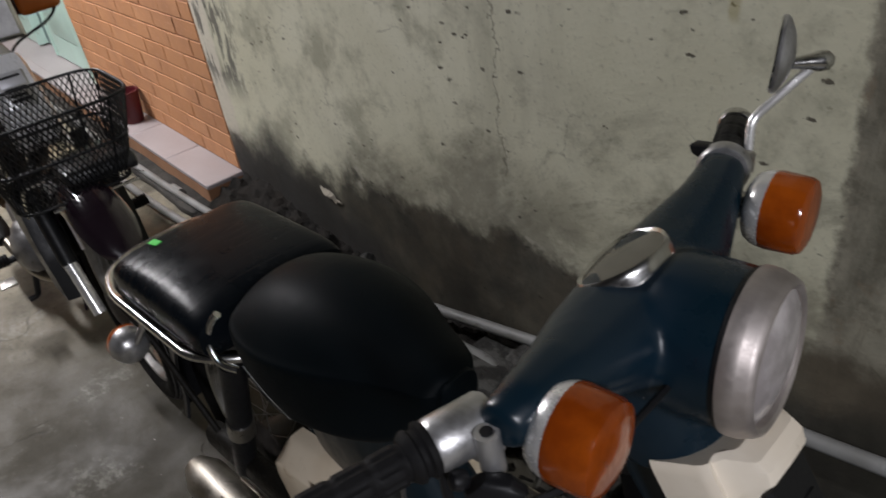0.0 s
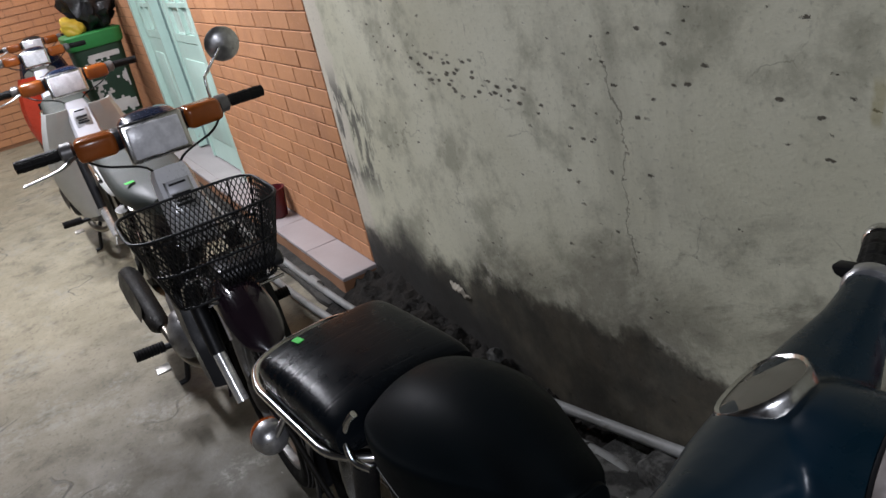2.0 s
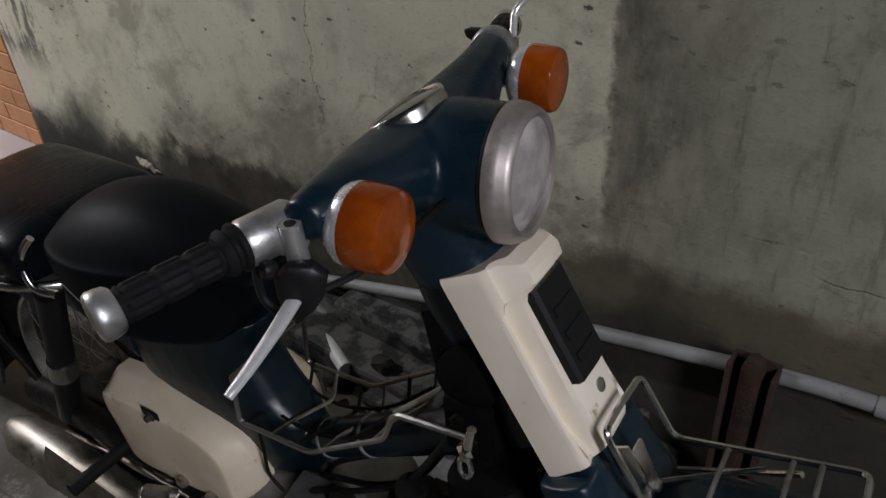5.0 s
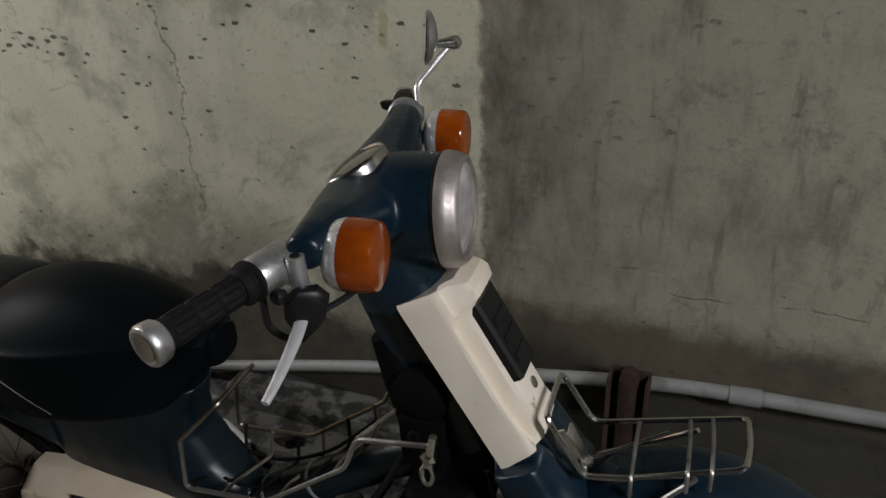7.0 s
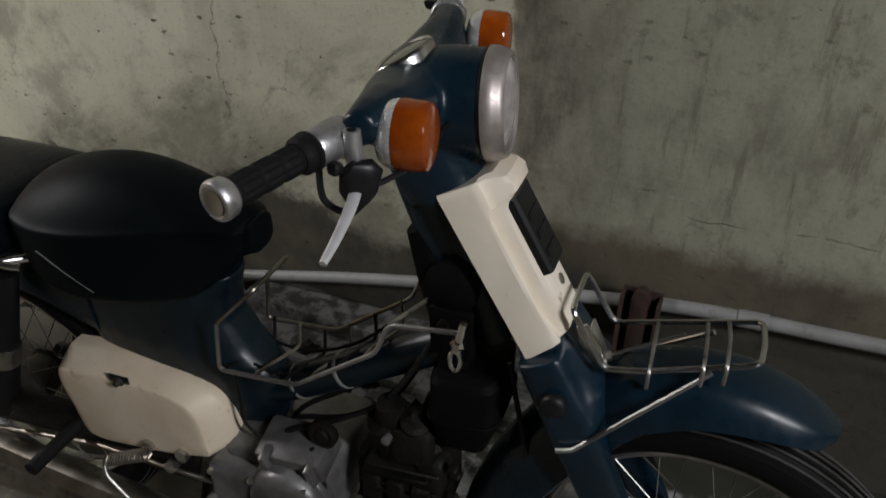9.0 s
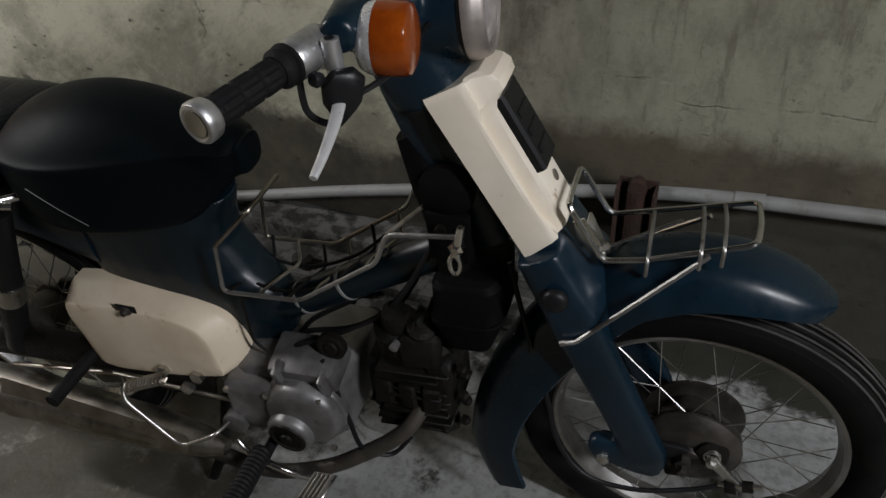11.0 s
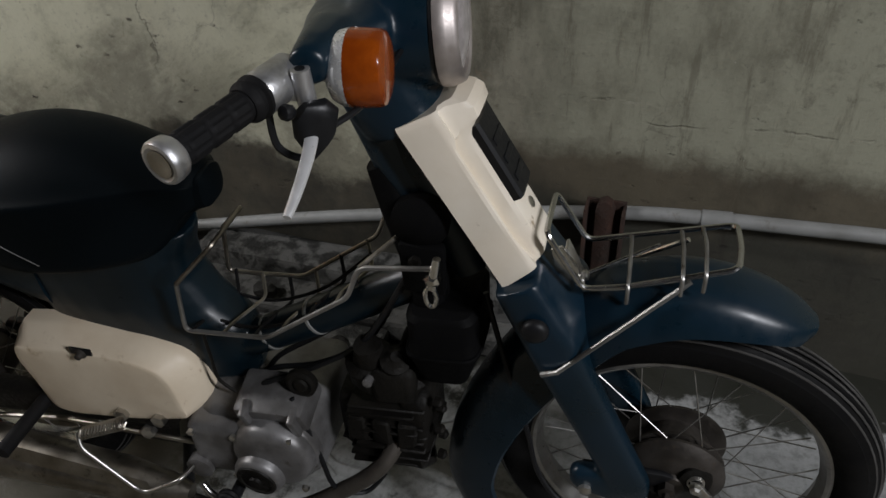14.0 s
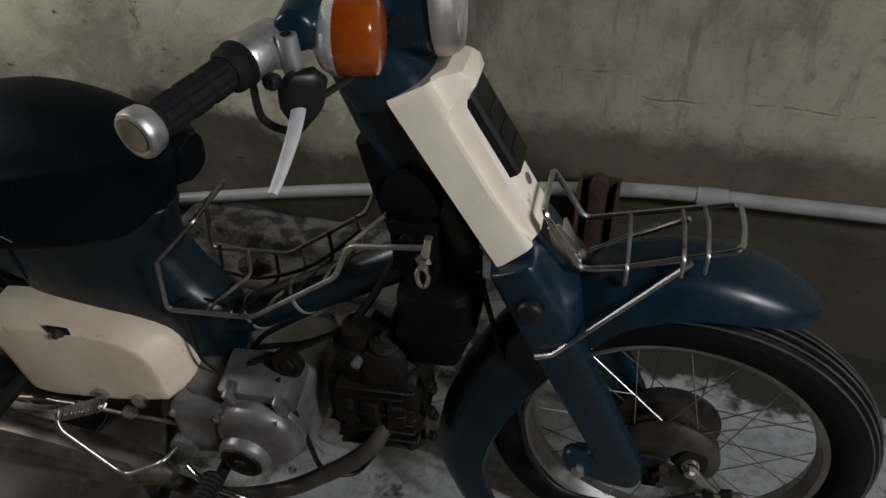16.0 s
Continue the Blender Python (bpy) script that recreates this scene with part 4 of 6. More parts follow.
# front carrier
carrier = part("front_carrier", pipe(bent_path([(-0.148, -0.042, 0.645), (-0.1, -0.042, 0.655), (0.019, -0.042, 0.699), (0.024, 0.0, 0.699), (0.024, 0.051, 0.693), (-0.150, 0.051, 0.647), (-0.193, 0.051, 0.716), (-0.1935, 0.0, 0.722), (-0.194, -0.042, 0.722), (-0.148, -0.042, 0.645), (-0.1, -0.042, 0.655)], 0.012), 0.0036, 8), CHROME, hero, "chrome wire luggage carrier over the front fender")
for x, za, zb in ((-0.096, 0.656, 0.661), (-0.038, 0.678, 0.676), (-0.014, 0.687, 0.683)):
    part("carrier_rung", pipe(bent_path([(x, -0.047, za - 0.022), (x, -0.046, za + 0.002), (x, 0.0, za + 0.012), (x, 0.052, zb)], 0.006), 0.0026, 8), RIM, carrier)
part("carrier_bracket", rumple(plate([(-0.172, 0.632), (-0.150, 0.640), (-0.158, 0.664), (-0.178, 0.690), (-0.190, 0.684), (-0.184, 0.660)], -0.022, -0.018, 0.001), 40, 0.003), CHROME, carrier)
part("bracket_bolt", lathe([(0, 0.006), (0.005, 0.006), (0.007, 0.003)], (-0.152, -0.022, 0.640), (0, -1, 0.2), 6), STEEL, carrier)
part("carrier_stay", pipe([(-0.188, -0.090, 0.538), (-0.168, -0.090, 0.546), (-0.028, -0.042, 0.674)], [0.004, 0.0033, 0.0033], 8), RIM, carrier)
part("carrier_stay", pipe([(-0.188, 0.090, 0.538), (-0.168, 0.090, 0.546), (-0.028, 0.045, 0.668)], [0.004, 0.0033, 0.0033], 8), CHROME, carrier)
part("carrier_stay", pipe([(-0.165, 0.0, 0.62), (-0.06, 0.05, 0.652)], 0.0025, 8), CHROME, carrier)
part("bracket", box((-0.160, -0.01, 0.660), (0.004, 0.020, 0.055), 0.001, turn=Euler((0, radians(-25), 0))), STEEL, carrier)
part("bracket_bolt", lathe([(0, 0.007), (0.006, 0.007), (0.008, 0.004)], (-0.15, -0.01, 0.638), (0.9, 0, 0.4), 6), STEEL, carrier)

# cream column cover with its black badge plate
U, NF = Vector((-0.495, 0, 0.869)) * 0.885, Vector((0.869, 0, 0.495))
B0 = Vector((-0.248, 0, 0.655))


def column(s, f, l):
    return B0 + U * s + NF * f + Vector((0, l, 0))


def cover_ring(s, lip=0.0, wide=1.0, low=0.0):
    rise = 0.010 if s < 0.02 or s > 0.2 else 0.0
    half = [(-0.004, 0.046), (0.0, 0.056), (0.041, 0.0545), (0.0448 + rise * 0.2, 0.0525), (0.0458 + rise * 0.5, 0.0495), (0.0350 + rise * 1.4, 0.0440), (0.0350 + rise * 1.4 + lip * 0.5, 0.0375), (0.056 + lip * 0.9, 0.0330), (0.0610 + lip, 0.029), (0.0625 + lip, 0.025), (0.0630 + lip, 0.0)]
    out = [column(s, f, -l * wide) for f, l in half] + [column(s, f, l * wide) for f, l in reversed(half[:-1])]
    return out


rows = [cover_ring(0.004, -0.006, 0.98), cover_ring(0.0, -0.004, 1.0), cover_ring(0.008, 0, 1.0), cover_ring(0.05), cover_ring(0.10), cover_ring(0.195), cover_ring(0.206, 0.006), cover_ring(0.213, 0.017), cover_ring(0.232, 0.019), cover_ring(0.240, 0.014, 0.99), cover_ring(0.244, 0.0, 0.96)]
# the two ends are cut aslant: the front runs lower than the rear
for row, cut in ((0, 1), (1, 1), (2, 1), (8, 1), (9, 1), (10, 1)):
    for q in rows[row]:
        f = (q - B0).dot(NF)
        q += U * (0.25 * min(f, 0.063) - 0.016 if row < 5 else 0.009 - 0.06 * min(f, 0.05) - 0.5 * max(0, f - 0.058))
cover = part("column_cover", skin(rows), CREAM, hero, "cream plastic steering column cover")
cover.data.set_sharp_from_angle(angle=radians(24))
bm = bmesh.new()
rows = []
for k in range(9):
    s = 0.088 + 0.116 * k / 8
    rows.append([column(s, 0.062 + d, l) for d, l in ((-0.006, -0.029), (0.008, -0.029), (0.0115, -0.025), (0.0125, 0.0), (0.0115, 0.025), (0.008, 0.029), (-0.006, 0.029))])
badge = part("badge_plate", skin(rows), BLACK, cover, "ribbed black plastic badge plate")
for k in range(3):
    c = column(0.112 + 0.028 * k, 0.0740, 0)
    part("badge_bar", box(c, (0.003, 0.036, 0.010), 0.001, turn=Euler((0, radians(-27.6), 0))), BLACK, badge)
part("cover_bolt", lathe([(0, 0.0075), (0.002, 0.0075), (0.003, 0.004), (0.0032, 0.001)], column(0.057, 0.0622, 0.006), NF, 16), STEEL, cover)

# headset: headlight shell, arms and neck pressed as one
bm = bmesh.new()
skin([ring((x, 0, z), (0, 1, 0), (0, 0, 1), a, b, 32) for x, z, a, b in [(-0.311, 0.957, 0.0610, 0.0610), (-0.345, 0.957, 0.0625, 0.0625), (-0.37, 0.956, 0.061, 0.062), (-0.40, 0.950, 0.054, 0.056), (-0.43, 0.938, 0.042, 0.046), (-0.458, 0.925, 0.026, 0.03)]], bm)
skin([ring((x, y, z), (1, 0, 0), (0, 0, 1), a, b, 24, 2.2) for y, x, z, a, b in [(-0.185, -0.402, 0.993, 0.017, 0.017), (-0.16, -0.397, 0.996, 0.021, 0.020), (-0.12, -0.394, 0.992, 0.029, 0.024), (-0.07, -0.396, 0.974, 0.042, 0.036), (0, -0.398, 0.955, 0.052, 0.050), (0.07, -0.396, 0.974, 0.042, 0.036), (0.12, -0.394, 0.993, 0.028, 0.025), (0.155, -0.398, 0.999, 0.023, 0.022), (0.172, -0.401, 1.000, 0.022, 0.021)]], bm)
skin([ring((x, 0, z), (0.94, 0, 0.34), (0, 1, 0), a, b, 24, 2.4) for x, z, a, b in [(-0.395, 0.94, 0.05, 0.055), (-0.385, 0.91, 0.052, 0.056), (-0.372, 0.88, 0.053, 0.056), (-0.355, 0.850, 0.052, 0.054)]], bm)
skin([ring((x, 0, z), (0.886, 0, 0.463), (0, 1, 0), 0.030, 0.032, 20) for x, z in [(-0.40, 0.87), (-0.375, 0.80), (-0.31, 0.68)]], bm)
headset = blend(part("headset", bm, BLUE, hero, "navy blue pressed headset with the headlight"), 0.0035, 14)
part("seam", lathe([(0, 0.0620), (0.003, 0.0626), (0.005, 0.0620)], (-0.316, 0, 0.957), (1, 0, 0.06), 48), BLACK, headset)
bezel = part("headlight_ring", lathe([(0, 0.0615), (0.001, 0.0638), (0.004, 0.0640), (0.012, 0.0632), (0.0135, 0.0622), (0.020, 0.0600), (0.024, 0.0575), (0.0252, 0.0545), (0.023, 0.051), (0.015, 0.0495), (0.003, 0.052)], (-0.313, 0, 0.957), (1, 0, 0.06), 56, closed=True), RING, headset, "brushed metal headlight ring")
part("reflector", lathe([(0, 0.004), (0.006, 0.03), (0.018, 0.045), (0.028, 0.051)], (-0.328, 0, 0.958), (1, 0, 0), 40), REFLECTOR, bezel)
bm = lathe([(0, 0.0525), (0.004, 0.0515), (0.009, 0.043), (0.012, 0.030), (0.0135, 0.012), (0.0137, 0.001)], (-0.298, 0, 0.958), (1, 0, 0), 40)
part("headlight_glass", bm, LENS_GLASS, bezel, "fluted headlight glass")
for k in range(-5, 6):
    h = math.sqrt(max(0, 0.043 ** 2 - (k * 0.0075) ** 2)) * 0.8
    part("flute", pipe([(-0.2960, k * 0.0075, 0.958 - h), (-0.2950, k * 0.0075, 0.958 + h)], 0.0014, 5), LENS_GLASS, bezel)
PIVOT = Matrix.Translation((-0.37, 0, 0))
headset.matrix_basis = Matrix.Translation((-0.004, 0, -0.014)) @ PIVOT @ Matrix.Rotation(radians(6), 4, "Z") @ PIVOT.inverted()
# speedometer
tilt = Matrix.Translation((-0.408, 0.004, 1.002)) @ Matrix.Scale(0.93, 4) @ Euler((0, radians(-28), 0)).to_matrix().to_4x4()
outline = [(0.036 * math.copysign(abs(math.cos(t)) ** 0.85, math.cos(t)), (0.047 - 0.012 * math.cos(t)) * math.copysign(abs(math.sin(t)) ** 0.85, math.sin(t))) for t in [2 * math.pi * k / 48 for k in range(48)]]
bm = bmesh.new()
skin([[tilt @ Vector((x * s, y * s, z)) for x, y in outline] for s, z in ((1.0, -0.012), (1.02, 0.002), (1.0, 0.006), (0.95, 0.008), (0.88, 0.006), (0.87, 0.0))], bm)
spd = part("speedometer", bm, CHROME, headset, "chrome ringed teardrop speedometer")
part("speedometer_glass", skin([[tilt @ Vector((x * s, y * s, z)) for x, y in outline] for s, z in ((0.88, 0.0), (0.88, 0.005), (0.5, 0.0065), (0.1, 0.007))]), surface("dial_glass", (0.16, 0.15, 0.12), rough=0.12, dirt=0.3), spd)

# turn signals
for s in (-1, 1):
    c = Vector((-0.392 + (0.021 if s > 0 else 0), s * 0.152, 0.9815 + 0.002 * s))
    base = part("turn_signal", lathe([(0, 0.012), (0.002, 0.022), (0.006, 0.029), (0.012, 0.0325), (0.018, 0.0340), (0.021, 0.0340), (0.021, 0.028)], c, (1, 0, 0), 36), LIT_CHROME, headset, "chrome turn signal with an amber lens")
    lens = part("lens", lathe([(0, 0.034), (0.003, 0.0348), (0.027, 0.0335), (0.031, 0.0315), (0.033, 0.027), (0.034, 0.015), (0.0345, 0.001)], c + Vector((0.0205, 0, 0)), (1, 0, 0), 40), AMBER, base, "ribbed amber plastic lens")
    for k in range(7):
        q = c + Vector((0.0475, 0.007 * (k - 3), 0))
        part("lens_rib", pipe([q + Vector((0, 0, -0.020)), q + Vector((0, 0, 0.020))], 0.0016, 6), AMBER, lens)
    part("signal_stalk", pipe([c + Vector((0.004, 0, 0)), c + Vector((-0.012, -s * 0.006, 0.0))], 0.012, 12), CHROME, base)

# right bar: clamp, grip, lever
A, E = Vector((-0.410, -0.144, 0.984)), Vector((-0.478, -0.311, 0.978))
ax = (E - A).normalized()
A2, E2 = Vector((-0.4005, 0.170, 1.001)), Vector((-0.439, 0.308, 0.982))
ax2 = (E2 - A2).normalized()
clamp = part("switch_clamp", lathe([(0, 0.0165), (0.004, 0.0190), (0.042, 0.0190), (0.045, 0.0175), (0.045, 0.015)], A + ax * 0.026, ax, 32), CLAMP, headset, "cast alloy throttle clamp")
lug = A + ax * 0.038
part("lug", pipe([lug + Vector((0.022, -0.012, -0.018)), lug + Vector((0.020, -0.012, 0.014))], 0.0085, 16), CLAMP, clamp)
part("lug_hole", lathe([(0, 0.0045), (0.0008, 0.0045)], lug + Vector((0.020, -0.012, 0.0142)), (0, 0, 1), 14), BLACK, clamp)
part("lug_web", box(lug + Vector((0.012, -0.006, -0.004)), (0.022, 0.022, 0.022), 0.004), CLAMP, clamp)
part("grip_flange", lathe([(0, 0.0165), (0.003, 0.0195), (0.006, 0.0195), (0.008, 0.0165), (0.011, 0.0165), (0.013, 0.0185), (0.016, 0.0180), (0.02, 0.0145)], A + ax * 0.070, ax, 28), RUBBER, headset)
ribbed_grip(headset, A + ax * 0.088, A + ax * 0.168)
part("bar_end", lathe([(0, 0.0150), (0.003, 0.0175), (0.010, 0.0185), (0.014, 0.0185), (0.0165, 0.0170), (0.0172, 0.0145), (0.0160, 0.0128), (0.0160, 0.001)], A + ax * 0.166, ax, 28), CLAMP, headset, "dented chrome bar end")
part("end_recess", lathe([(0, 0.0118), (0.0008, 0.0118), (0.0010, 0.0095), (0.0004, 0.008), (0.0004, 0.001)], A + ax * 0.1820, ax, 24), GRIMY, headset)
pv = Vector((-0.408, -0.196, 0.954))
part("lever_hood", skin([ring(pv + Vector(o), (0.6, 0.3, 0.6), (-0.5, 0.85, 0.0), a, b, 18, 2.4) for o, a, b in (((0.003, -0.012, 0.012), 0.010, 0.007), ((0.010, -0.008, 0.004), 0.022, 0.010), ((0.016, -0.004, -0.008), 0.024, 0.010), ((0.016, -0.006, -0.022), 0.018, 0.009), ((0.010, -0.010, -0.030), 0.008, 0.006))]), BLACK, headset, "black rubber lever hood")
part("lever_pivot", lathe([(0, 0.006), (0.006, 0.0075), (0.010, 0.006), (0.012, 0.002)], pv + Vector((-0.004, -0.012, 0.012)), (-0.4, -0.8, 0.3), 14), BLACK, headset)
lever_shape(headset, [pv + Vector((0.010, -0.010, -0.010)), pv + Vector((0.013, -0.040, -0.016)), pv + Vector((0.012, -0.072, -0.026)), (-0.399, -0.293, 0.919)], [0.0062, 0.0058, 0.0048, 0.0036], 0.0032, LEVER, "brake_lever")
part("cable_hook", pipe(smooth_path([pv + Vector((-0.025, -0.01, 0.008)), pv + Vector((-0.022, -0.012, -0.022)), pv + Vector((-0.002, -0.01, -0.034)), pv + Vector((0.012, -0.004, -0.022))]), 0.0035, 8), BLACK, headset)
part("front_brake_cable", pipe(smooth_path([pv + Vector((0.028, 0.0, -0.006)), pv + Vector((0.05, 0.04, -0.002)), (-0.345, -0.06, 0.955)]), 0.003, 8), BLACK, headset)
# left bar and mirror
clamp2 = part("switch_clamp", lathe([(0, 0.0215), (0.003, 0.0238), (0.013, 0.0238), (0.016, 0.0220), (0.016, 0.015)], A2, ax2, 32), CLAMP, headset, "pale alloy bar clamp")
part("choke_stub", rumple(box(A2 + Vector((-0.024, 0.012, 0.012)), (0.018, 0.018, 0.012), 0.003, 2), 60, 0.004), BLACK, clamp2)
part("grip_flange", lathe([(0, 0.0165), (0.003, 0.0195), (0.006, 0.0195), (0.008, 0.0165), (0.02, 0.0155)], A2 + ax2 * 0.016, ax2, 28), RUBBER, headset)
ribbed_grip(headset, A2 + ax2 * 0.026, A2 + ax2 * 0.130, 0.0155)
part("bar_end", lathe([(0, 0.0165), (0.003, 0.0185), (0.010, 0.0190), (0.014, 0.0175), (0.016, 0.006), (0.016, 0.001)], A2 + ax2 * 0.128, ax2, 28), CHROME, headset)
mirror = part("mirror", pipe(bent_path([(-0.392, 0.208, 0.990), (-0.400, 0.234, 1.024), (-0.358, 0.271, 1.072)], 0.010), 0.0044, 10), LIT_CHROME, headset, "round chrome mirror on a bent stem")
part("mirror_nut", lathe([(0, 0.008), (0.016, 0.008), (0.018, 0.005)], (-0.392, 0.207, 0.986), (0, 0.1, 1), 6), STEEL, mirror)
part("ball_joint", lathe([(-0.012, 0.006), (-0.008, 0.009), (0.0, 0.0095), (0.01, 0.007), (0.026, 0.005)], (-0.358, 0.271, 1.072), (-0.68, -0.72, 0.1), 16), CHROME, mirror)
mn = Vector((-0.94, -0.28, 0.10)).normalized()
part("mirror_shell", lathe([(0.0, 0.006), (0.003, 0.020), (0.009, 0.032), (0.013, 0.035), (0.016, 0.034)], Vector((-0.373, 0.252, 1.082)), mn, 36), CLAMP, mirror)
part("mirror_glass", lathe([(0.0, 0.0325), (0.001, 0.0325)], Vector((-0.373, 0.252, 1.082)) + mn * 0.0165, mn, 36), MIRROR, mirror)

# frame: spine tube, pressed body and tail
bm = bmesh.new()
skin([ring((x, 0, z), (0.5, 0, 0.87), (0, 1, 0), a, b, 24) for x, z, a, b in [(-0.60, 0.444, 0.032, 0.032), (-0.66, 0.425, 0.040, 0.038), (-0.74, 0.44, 0.05, 0.05)]], bm)
skin([ring(((x0 + x1) / 2, 0, z), (1, 0, 0), (0, 1, 0), (x1 - x0) / 2, w, 28, 2.8) for z, x0, x1, w in [(0.375, -0.92, -0.632, 0.050), (0.42, -0.955, -0.622, 0.058), (0.47, -0.97, -0.636, 0.062), (0.51, -0.98, -0.674, 0.064), (0.56, -0.99, -0.700, 0.064), (0.60, -1.0, -0.698, 0.062), (0.640, -1.0, -0.684, 0.058)]], bm)
frame_body = blend(part("frame", bm, SHADED_GRIMY_BLUE, hero, "navy blue pressed steel frame"), 0.004, 5)
for c in ((-0.606, 0, 0.448), (-0.527, 0, 0.495)):
    part("cable_band", lathe([(0, 0.0280), (0.002, 0.0296), (0.006, 0.0296), (0.008, 0.0280)], c, (0.84, 0, 0.54), 28), PVC, frame_body)
part("spine_tube", pipe(smooth_path([(-0.345, 0, 0.604), (-0.40, 0, 0.572), (-0.525, 0, 0.496), (-0.604, 0, 0.450), (-0.66, 0, 0.42)]), 0.0285, 24), SHADED_GRIMY_BLUE, frame_body)
part("head_tube", pipe([(-0.40, 0, 0.86), (-0.29, 0, 0.63)], 0.027, 20), SHADED_GRIMY_BLUE, frame_body)
part("tail", skin([ring((x, 0, z), (0, 1, 0), (0, 0, 1), a, b, 24, 3) for x, z, a, b in [(-0.93, 0.56, 0.062, 0.085), (-1.05, 0.585, 0.064, 0.06), (-1.2, 0.60, 0.066, 0.045), (-1.38, 0.575, 0.06, 0.03)]]), SHADED_GRIMY_BLUE, frame_body)
# black rather than navy, so the dark beneath the tail is in its colour
fender(hero, (-1.19, 0, 0.272), (80, 190), 0.335, 0.066, 0.07, False, BLACK)

# side covers
OUT = [(-0.985, 0.473), (-0.930, 0.480), (-0.882, 0.481), (-0.818, 0.474), (-0.762, 0.466), (-0.722, 0.450), (-0.702, 0.420), (-0.696, 0.385), (-0.699, 0.352), (-0.716, 0.332), (-0.740, 0.324), (-0.812, 0.310), (-0.900, 0.298), (-0.962, 0.294), (-0.982, 0.310), (-0.994, 0.366), (-1.005, 0.412), (-1.004, 0.446)]
FLAT = [(-0.964, 0.453), (-0.921, 0.457), (-0.881, 0.459), (-0.833, 0.459), (-0.782, 0.456), (-0.748, 0.442), (-0.733, 0.420), (-0.728, 0.390), (-0.724, 0.367), (-0.721, 0.349), (-0.735, 0.342), (-0.802, 0.326), (-0.891, 0.312), (-0.949, 0.310), (-0.967, 0.325), (-0.977, 0.378), (-0.987, 0.419), (-0.982, 0.450)]


def pillow(s):
    """A side cover: flat face, sloped upper and front facets, short rim."""
    out, flat = [smooth_path([(x, 0, z) for x, z in q + q[:1]], 4)[:-1] for q in (OUT, FLAT)]
    rows = []
    for f, y in ((0.0, 0.045), (0.0, 0.066), (0.03, 0.070), (0.10, 0.075), (0.88, 0.1050), (0.95, 0.1068), (1.0, 0.1075)):
        rows.append([Vector((a.x + (b.x - a.x) * f, s * y, a.z + (b.z - a.z) * f)) for a, b in zip(out, flat)])
    mid = Vector((-0.855, 0, 0.40))
    for k, y in ((0.93, 0.1085), (0.5, 0.110), (0.05, 0.1105)):
        rows.append([Vector((mid.x + (b.x - mid.x) * k, s * y, mid.z + (b.z - mid.z) * k)) for b in flat])
    return skin(rows)


for s in (-1, 1):
    side = part("side_cover", pillow(s), OLD_CREAM, hero, "scuffed cream plastic side cover")
    part("cover_knob", lathe([(0, 0.009), (0.003, 0.009), (0.006, 0.0055), (0.011, 0.005), (0.012, 0.002)], (-0.857, s * 0.110, 0.466), (0, s, 0), 16), HUB, side)
    part("knob_slot", box((-0.857, s * 0.1106, 0.470), (0.036, 0.003, 0.013), 0.001), BLACK, side)

# saddle: half width, crown, shoulder and lower edge at each station
secs = [(-1.012, 0.035, 0.752, 0.745, 0.715), (-1.006, 0.070, 0.760, 0.744, 0.680), (-1.000, 0.096, 0.771, 0.743, 0.650), (-0.965, 0.115, 0.788, 0.741, 0.624), (-0.920, 0.123, 0.800, 0.742, 0.612), (-0.870, 0.121, 0.807, 0.746, 0.610), (-0.810, 0.107, 0.802, 0.750, 0.612), (-0.760, 0.086, 0.790, 0.752, 0.618), (-0.722, 0.068, 0.778, 0.752, 0.628), (-0.698, 0.059, 0.772, 0.752, 0.660), (-0.678, 0.052, 0.768, 0.750, 0.690), (-0.660, 0.044, 0.763, 0.747, 0.704), (-0.650, 0.032, 0.757, 0.744, 0.712), (-0.646, 0.014, 0.750, 0.740, 0.722)]
rows = []
for x, w, zt, zs, zb in secs:
    row = []
    for k in range(21):
        f = -1 + k / 10
        row.append(Vector((x, w * 0.93 * f, zs + (zt - zs) * (1 - abs(f) ** 2.1))))
    for s in (1, -1):
        side = [(0.975, 0.02), (0.998, 0.06), (1.0, 0.14), (0.98, 0.45), (0.93, 0.8), (0.86, 1.0)]
        for wf, df in (side if s > 0 else side[::-1]):
            row.append(Vector((x, s * w * wf, zs - (zs - zb) * df)))
    rows.append(row)
saddle = part("saddle", skin(rows), VINYL, hero, "broad black vinyl solo saddle")
saddle.location = (0.005, 0, -0.014)
sd = saddle.modifiers.new("soft", "SUBSURF")
sd.levels = sd.render_levels = 2
part("saddle_nose", skin([ring((x, 0, z), (0, 1, 0), (0, 0, 1), a, b, 22, 2.8) for x, z, a, b in [(-0.720, 0.720, 0.050, 0.045), (-0.680, 0.722, 0.040, 0.036), (-0.655, 0.726, 0.033, 0.028), (-0.643, 0.728, 0.030, 0.026), (-0.640, 0.728, 0.024, 0.021)]]), VINYL, saddle)
part("loose_thread", pipe(smooth_path([(-0.925, -0.1255, 0.712), (-0.885, -0.1245, 0.683), (-0.85, -0.119, 0.655)]), 0.0006, 5), PVC, saddle)
part("saddle_strap", pipe(smooth_path([(-0.985, -0.112, 0.662), (-1.010, -0.124, 0.672), (-1.026, -0.122, 0.700), (-1.024, -0.113, 0.726), (-1.012, -0.102, 0.744)]), 0.0058, 10), CHROME, saddle)

